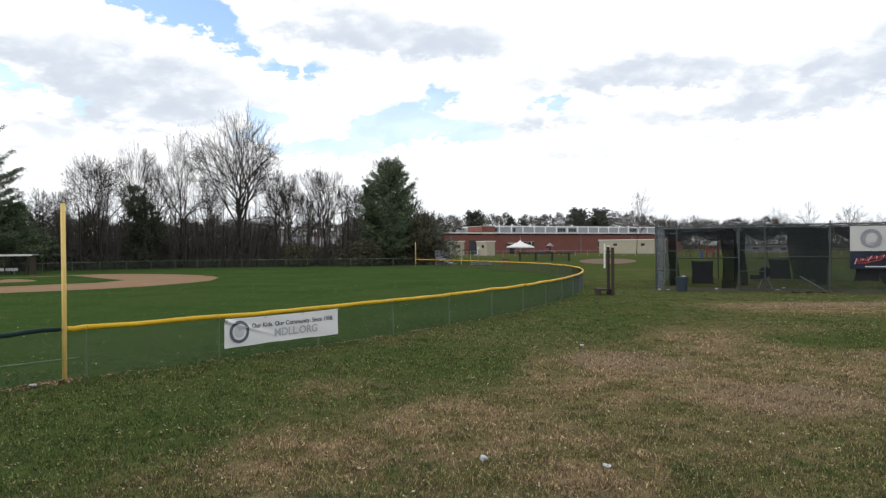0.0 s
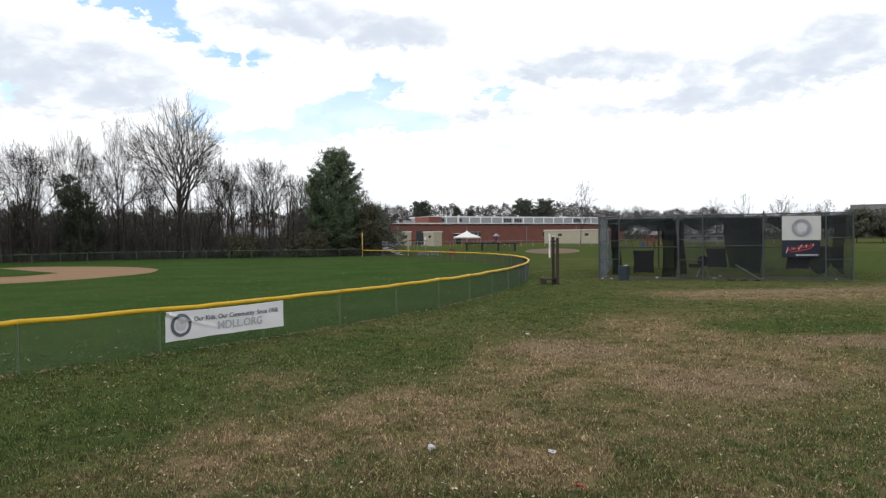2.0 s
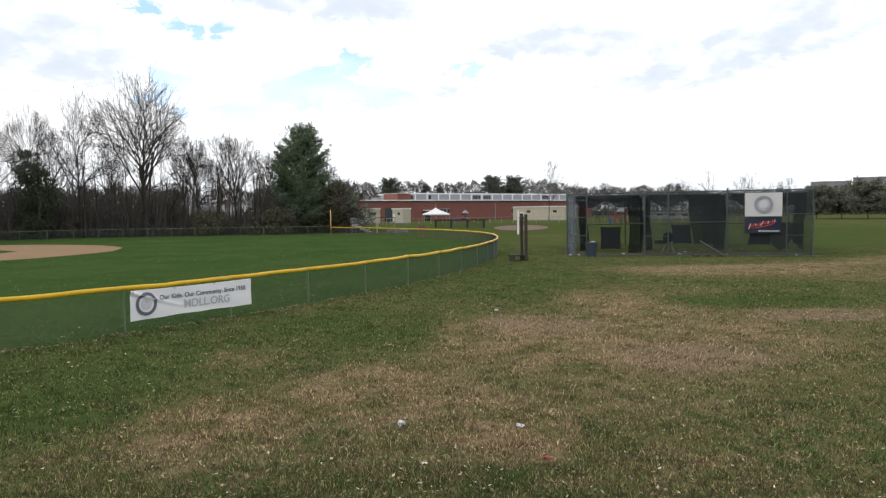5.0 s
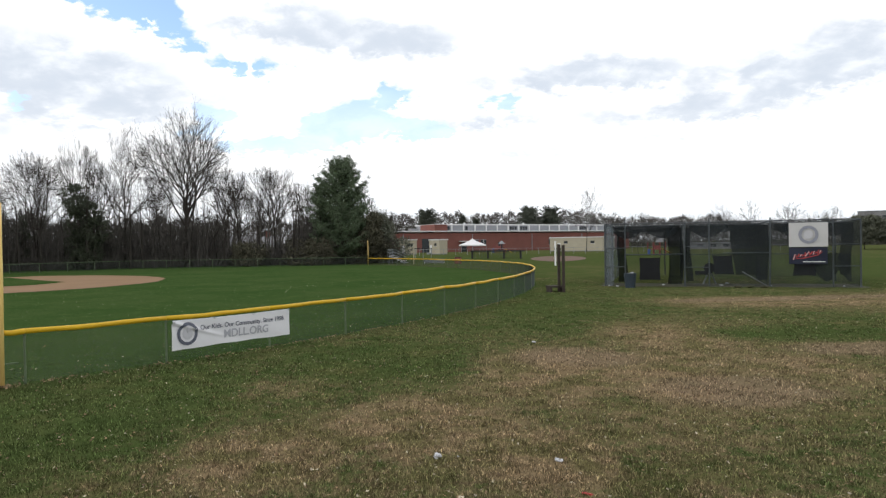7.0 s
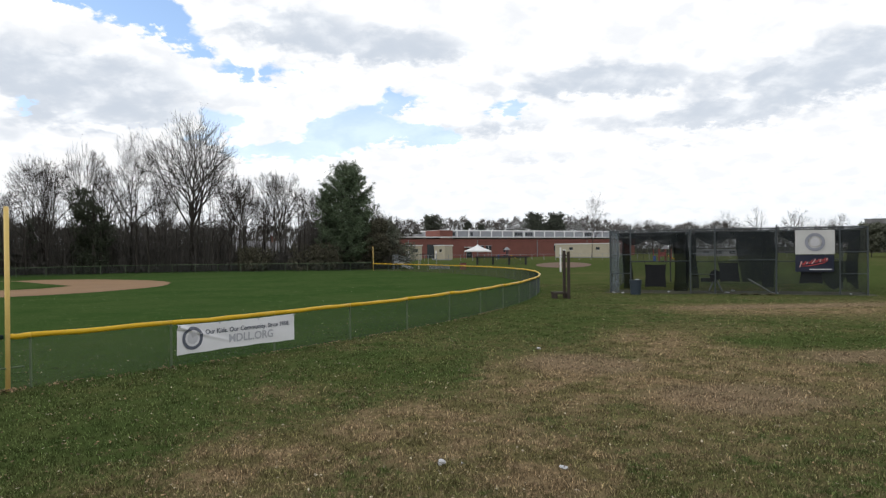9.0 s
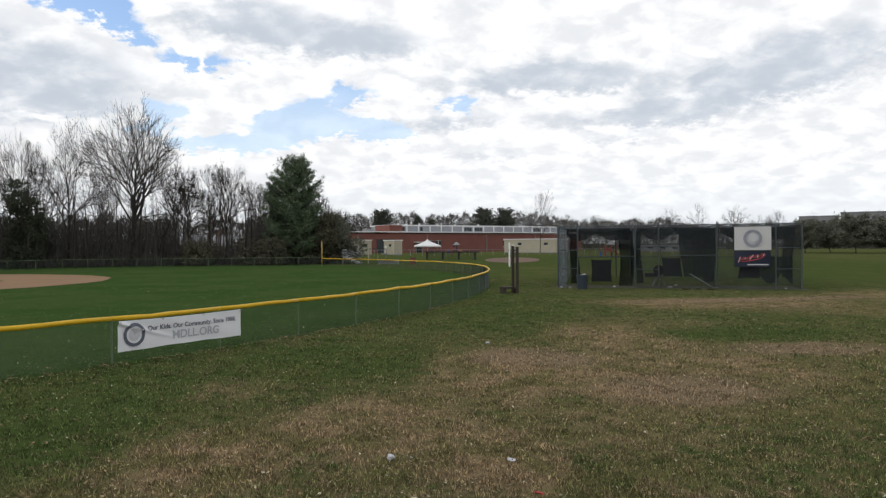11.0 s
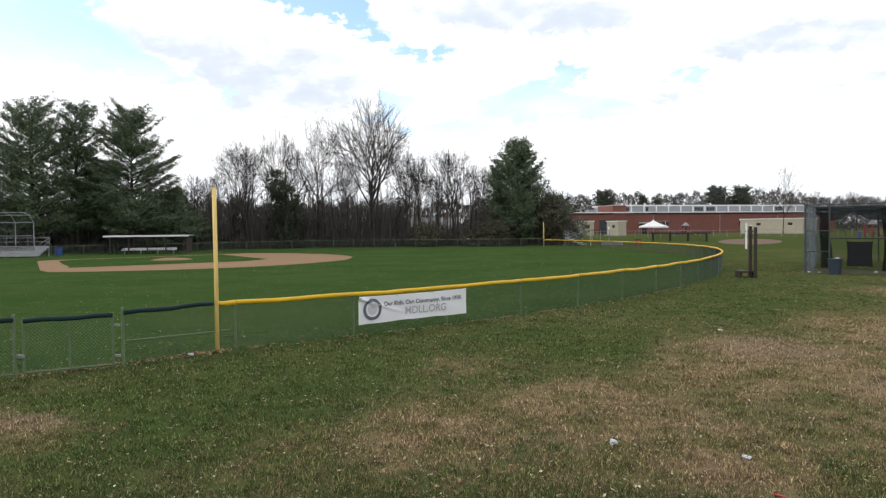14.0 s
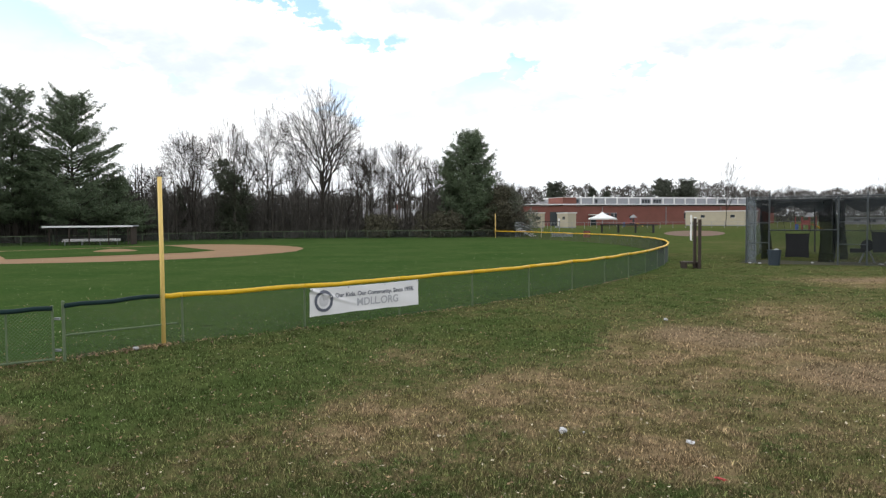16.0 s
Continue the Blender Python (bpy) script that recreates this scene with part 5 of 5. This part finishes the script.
def build_long_rail():
    a, b = polar(6.2, 132), polar(10.3, 127)
    u = (b - a).normalized()
    L = (b - a).length
    ob = thing("player_bench_shelter", "long low dark shelter on posts beside the second field", "shelter", tuple(a), math.degrees(math.atan2(u.y, u.x)))
    part("roof", Mesh().box((L / 2, 0.5, 1.42), (L, 1.6, 0.22)), M_BLACK, ob)
    for k in range(4):
        part("post", Mesh().box((0.2 + (L - 0.4) * k / 3, 0, 0.66), (0.28, 0.2, 1.34)), M_BLACK, ob)
    part("chain_link", chain_link(Vector((0, 0.3, 0)), Vector((L, 0.3, 0)), 1.3, 1.3, pitch=0.2, r=0.01), M_WIRE, ob)


build_long_rail()


def build_playground(az, r, label):
    c = polar(az, r)
    ob = thing("playground_tower", label, "playground", tuple(c), 20, group="playgrounds")
    for x in (-1.6, 0.0, 1.6):
        for y in (-0.8, 0.8):
            part("post", Mesh().tube([(x, y, 0), (x, y, 2.6)], 0.09, 6), M_PLAY, ob)
    part("deck", Mesh().box((0, 0, 1.15), (3.4, 1.8, 0.12)), M_PLAY, ob)
    part("panel", Mesh().box((-0.8, -0.85, 1.6), (1.5, 0.06, 0.7)), M_PLAY, ob)
    part("roof", Mesh().tube([(0.8, 0, 2.6), (0.8, 0, 3.5)], [1.3, 0.1], 4), M_ROOF, ob)
    part("slide", Mesh().box((0, 0, 0), (2.6, 0.6, 0.1), Matrix.Translation((2.7, 0, 0.65)) @ pose(0, 0, 0, 0, 25, 0)), M_YELLOW, ob)
    part("ladder", Mesh().box((-2.0, 0, 0.6), (0.15, 0.7, 1.3)), M_BLUE, ob)


build_playground(20.9, 150, "red playground tower with a grey peaked roof")
build_playground(8.5, 205, "small colourful playground tower before the school")


def build_far_houses():
    c = polar(22.6, 246)
    ob = thing("long_shed", "long low pale building beyond the cages", "building", tuple(c), -22)
    part("wall", Mesh().box((11, 4, 0.95), (22, 8, 1.9)), M_ROOF, ob)
    part("roof", Mesh().box((11, 4, 2.02), (23, 9, 0.24)), M_GREY, ob)
    for x in (2.5, 6.5, 10.5, 14.5, 18.5):
        part("window", Mesh().box((x, -0.03, 1.1), (1.8, 0.1, 0.8)), M_GLASS, ob)
    c = polar(-12.9, 150)
    ob = thing("house", "house with a grey roof half hidden by the woods", "house", tuple(c), 8)
    part("wall", Mesh().box((4.5, 3, 1.5), (9, 6, 3.0)), M_WHITE, ob)
    m = Mesh()
    m.poly([(-0.5, -0.5, 3.0), (9.5, -0.5, 3.0), (9.5, 3, 5.0), (-0.5, 3, 5.0)])
    m.poly([(-0.5, 6.5, 3.0), (-0.5, 3, 5.0), (9.5, 3, 5.0), (9.5, 6.5, 3.0)])
    part("roof", m, M_ROOF, ob)
    part("chimney", Mesh().box((7.0, 3, 5.2), (0.8, 0.8, 1.6)), M_BRICK, ob)
    a = polar(34.6, 520)
    ob = thing("apartment_building", "distant grey apartment block above the trees", "building", tuple(a), -40)
    for x, w, h in ((0, 22, 19.5), (24, 30, 21.5), (56, 30, 20.5)):
        part("wall", Mesh().box((x + w / 2, 8, h / 2), (w, 16, h)), M_CONCRETE, ob)
        part("parapet", Mesh().box((x + w / 2, 8, h + 0.3), (w + 0.6, 16.6, 0.6)), M_GREY, ob)
        for i in range(int(w // 4)):
            for z in (h - 3.2, h - 6.4):
                part("window", Mesh().box((x + 2.5 + i * 4, -0.05, z), (2.0, 0.2, 1.5)), M_GLASS, ob)


build_far_houses()


def build_yard_bits():
    """Low stands, a post and a box beyond the outfield fence."""
    build_bleachers(tuple(polar(2.3, 101)), 0, 3.0, 2, "low grey aluminium bleachers beyond the outfield fence", 0.22, M_STEEL, False)
    a = polar(1.48, 103)
    post = thing("net_post", "plain pale post standing beyond the outfield fence", "post", tuple(a))
    part("shaft", Mesh().tube([(0, 0, 0), (0, 0, 3.2)], 0.06, 8), M_CREAM, post)
    part("cap", Mesh().tube([(0, 0, 3.2), (0, 0, 3.26)], [0.07, 0.03], 8), M_POLE, post)
    rack = thing("rack", "dark low shelter frame by the sheds", "rack", tuple(polar(1.6, 140)))
    part("top", Mesh().box((1.6, 0, 2.0), (3.6, 1.2, 0.12)), M_BLACK, rack)
    for x in (0, 1.6, 3.2):
        part("leg", Mesh().box((x, 0, 1.0), (0.1, 0.1, 2.0)), M_STEEL, rack)
    box = thing("equipment_box", "brown wooden equipment box beyond the outfield fence", "box", tuple(polar(5.1, 101)))
    part("body", Mesh().box((0, 0, 0.45), (0.9, 0.7, 0.9)), M_BRICK, box)
    part("lid", Mesh().box((0, 0, 0.93), (0.96, 0.76, 0.06)), M_WOOD, box)
    fence = thing("school_fence", "low chain-link fence in front of the school", "fence")
    p, q = polar(-1.0, 175), polar(34.0, 210)
    for k in range(40):
        s, e = p.lerp(q, k / 40), p.lerp(q, (k + 1) / 40)
        part("post", Mesh().tube([s, s + Vector((0, 0, 1.5))], 0.05, 4), M_STEEL, fence)
        part("top_rail", Mesh().tube([s + Vector((0, 0, 1.48)), e + Vector((0, 0, 1.48))], 0.035, 4), M_STEEL, fence)
    # pitching machine and rubbish in the cages
    m = in_cage(6.0, 2.5)
    ob = thing("pitching_machine", "small dark pitching machine inside the cage", "machine", tuple(m), CAGE_TURN)
    part("wheel", Mesh().tube([(0.5, -0.1, 1.05), (0.5, 0.1, 1.05)], 0.36, 16), M_BLACK, ob)
    part("stand", Mesh().tube([(0.5, 0, 1.0), (0.1, 0, 0.0)], 0.05, 6).tube([(0.5, 0, 1.0), (0.9, 0, 0.0)], 0.05, 6), M_STEEL, ob)
    part("motor", Mesh().box((0.0, 0, 0.75), (0.8, 0.3, 0.25)), M_BLACK, ob)


build_yard_bits()


def build_lawn_blades():
    """Blades of the worn lawn, thinning with distance, in loose tussocks; the mown field's are shorter."""
    rs = np.random.RandomState(8)
    n = 560000
    az = np.radians(rs.uniform(-46, 42, n))
    r = 6.2 + 52.0 * rs.rand(n) ** 1.9
    x, y = r * np.sin(az), r * np.cos(az)
    # half of them gather round tussocks
    pick = rs.rand(n) < 0.5
    k = rs.randint(0, n // 26, n)
    x[pick], y[pick] = x[k][pick] + rs.normal(0, 0.075, n)[pick], y[k][pick] + rs.normal(0, 0.075, n)[pick]
    r = np.hypot(x, y)
    inside = FENCE_R - np.hypot(x - HOME[0], y - HOME[1])
    keep = (inside < 0) | (rs.rand(n) > inside / 9.0)
    x, y, r, inside, pick = x[keep], y[keep], r[keep], inside[keep], pick[keep]
    n = len(x)
    h = np.where(pick, rs.uniform(0.025, 0.07, n), rs.uniform(0.015, 0.042, n)) * (1.0 - np.clip((r - 16) / 42, 0, 1) * 0.75)
    h = np.where(inside > 0, h * 0.5, h)
    w = rs.uniform(0.0025, 0.006, n) * (0.7 + r / 13)
    a = rs.uniform(0, 2 * np.pi, n)
    lx, ly = rs.normal(0, 0.022, n), rs.normal(0, 0.022, n)
    v = np.zeros((n, 3, 3))
    v[:, 0] = np.stack([x - w * np.cos(a), y - w * np.sin(a), np.full(n, -0.003)], 1)
    v[:, 1] = np.stack([x + w * np.cos(a), y + w * np.sin(a), np.full(n, -0.003)], 1)
    v[:, 2] = np.stack([x + lx, y + ly, h], 1)
    me = bpy.data.meshes.new("lawn_grass")
    me.from_pydata(v.reshape(-1, 3).tolist(), [], np.arange(3 * n).reshape(-1, 3).tolist())
    tagged(part("lawn_grass", me, M_BLADE), "short patchy grass blades, partly dry and brown", "grass", kind="stuff")


build_lawn_blades()


def scatter(name, label, category, mat, places, size, seed):
    rnd = random.Random(seed)
    m = Mesh()
    for x, y in places:
        s = size * rnd.uniform(0.5, 1.4)
        a = rnd.uniform(0, 6.3)
        u, w = Vector((math.cos(a), math.sin(a), rnd.uniform(-0.3, 0.5))) * s, Vector((-math.sin(a), math.cos(a), rnd.uniform(-0.2, 0.6))) * s * rnd.uniform(0.4, 0.8)
        p = Vector((x, y, 0.02 + s * 0.5))
        m.poly([p - u, p - w * 0.8, p + u * 0.9 + Vector((0, 0, s * 0.3)), p + w])
    tagged(part(name, m, mat), label, category, kind="stuff")


rnd_l = random.Random(12)
along_fence = []
for i in range(1100):
    s = rnd_l.random() ** 1.5 * 24 - 0.8
    if noise.noise(Vector((s * 1.3, 0.0, 4.0))) < -0.18:
        continue
    q = on_arc(s, FENCE_R + abs(rnd_l.gauss(0, 0.20)) * (1.0 if s < 5 else 0.6))
    along_fence.append((q.x, q.y))
for i in range(520):
    q = P0.lerp(Vector((-10.9, 12.0, 0)), rnd_l.random() ** 1.4)
    along_fence.append((q.x + rnd_l.gauss(0.12, 0.16), q.y + rnd_l.gauss(-0.1, 0.16)))
scatter("leaf_drift", "brown fallen leaves caught along the foot of the fence", "leaves", M_LEAF, along_fence, 0.031, 1)
spread = []
for i in range(4200):
    az, r = rnd_l.uniform(-46, 42), 6.5 + 50 * rnd_l.random() ** 1.35
    spread.append(tuple(polar(az, r))[:2])
scatter("lawn_scraps", "pale leaf scraps scattered over the lawn", "leaves", M_PALE, spread, 0.021, 2)

bits = []
for i in range(5200):
    az, r = rnd_l.uniform(-46, 42), 6.6 + 12 * rnd_l.random() ** 1.1
    c = polar(az, r)
    if c.x < -3.5 and rnd_l.random() < 0.7:
        continue
    bits.append((c.x, c.y))
scatter("straw_bits", "bits of dry straw lying in the lawn", "straw", M_STRAW, bits, 0.013, 4)

near = []
for i in range(2300):
    # brown leaves gather in loose clumps
    az, r = rnd_l.uniform(-46, 42), 7.0 + 22 * rnd_l.random() ** 1.2
    c = polar(az, r)
    for k in range(rnd_l.choice((1, 1, 2, 5))):
        near.append((c.x + rnd_l.gauss(0, 0.14), c.y + rnd_l.gauss(0, 0.14)))
scatter("lawn_leaves", "brown fallen leaves lying in loose clumps on the lawn", "leaves", M_LEAF, near, 0.024, 3)


def build_litter(name, label, at, size, mat, seed):
    rnd = random.Random(seed)
    bm = bmesh.new()
    bmesh.ops.create_icosphere(bm, subdivisions=2, radius=1.0)
    for v in bm.verts:
        k = rnd.uniform(0.65, 1.25)
        v.co = Vector((v.co.x * size[0] * k, v.co.y * size[1] * k, v.co.z * size[2] * k + size[2] * 0.7))
    me = bpy.data.meshes.new(name)
    bm.to_mesh(me)
    bm.free()
    ob = part(name, me, mat)
    ob.matrix_basis = pose(*at, 0, 0, rnd.uniform(0, 180))
    tagged(ob, label, "litter", "litter on the lawn")


build_litter("crumpled_paper", "crumpled white paper lying on the grass", (0.52, 9.4, 0), (0.055, 0.047, 0.043), M_LITTER, 1)
build_litter("crumpled_paper", "small white scrap of paper on the grass", (0.8, 9.4, 0), (0.023, 0.020, 0.016), M_LITTER, 2)
build_litter("crumpled_paper", "flattened white wrapper lying on the dry grass", (2.12, 9.1, 0), (0.066, 0.047, 0.023), M_LITTER, 3)
build_litter("crumpled_paper", "white paper scrap on the lawn", (3.95, 19.95, 0), (0.078, 0.055, 0.031), M_LITTER, 4)
build_litter("crumpled_paper", "white crumpled scrap at the foot of the fence", (-8.6, 14.6, 0), (0.070, 0.055, 0.047), M_LITTER, 5)
for x, y, w in ((0.25, -0.5, 0.28), (0.8, -0.6, 0.2), (3.6, 1.0, 0.25), (4.6, 3.0, 0.2), (7.1, 0.9, 0.3), (7.6, 3.0, 0.25), (9.9, 0.6, 0.25), (13.9, 0.4, 0.2)):
    q = in_cage(x, y)
    build_litter("paper_scrap", "white paper scrap lying by the batting cage", (q.x, q.y, 0.01), (w * 0.5, w * 0.35, 0.04), M_LITTER, int(x * 10))
for x, y in ((8.6, -0.9), (9.4, -1.0), (7.9, -1.1)):
    q = in_cage(x, y)
    build_litter("earth_clod", "clod of brown earth and leaves before the cage", (q.x, q.y, 0), (0.28, 0.2, 0.08), M_DIRT, int(x * 10))
build_litter("red_wrapper", "small red wrapper lying in the grass", (2.15, 7.85, 0), (0.07, 0.02, 0.015), M_RED, 6)
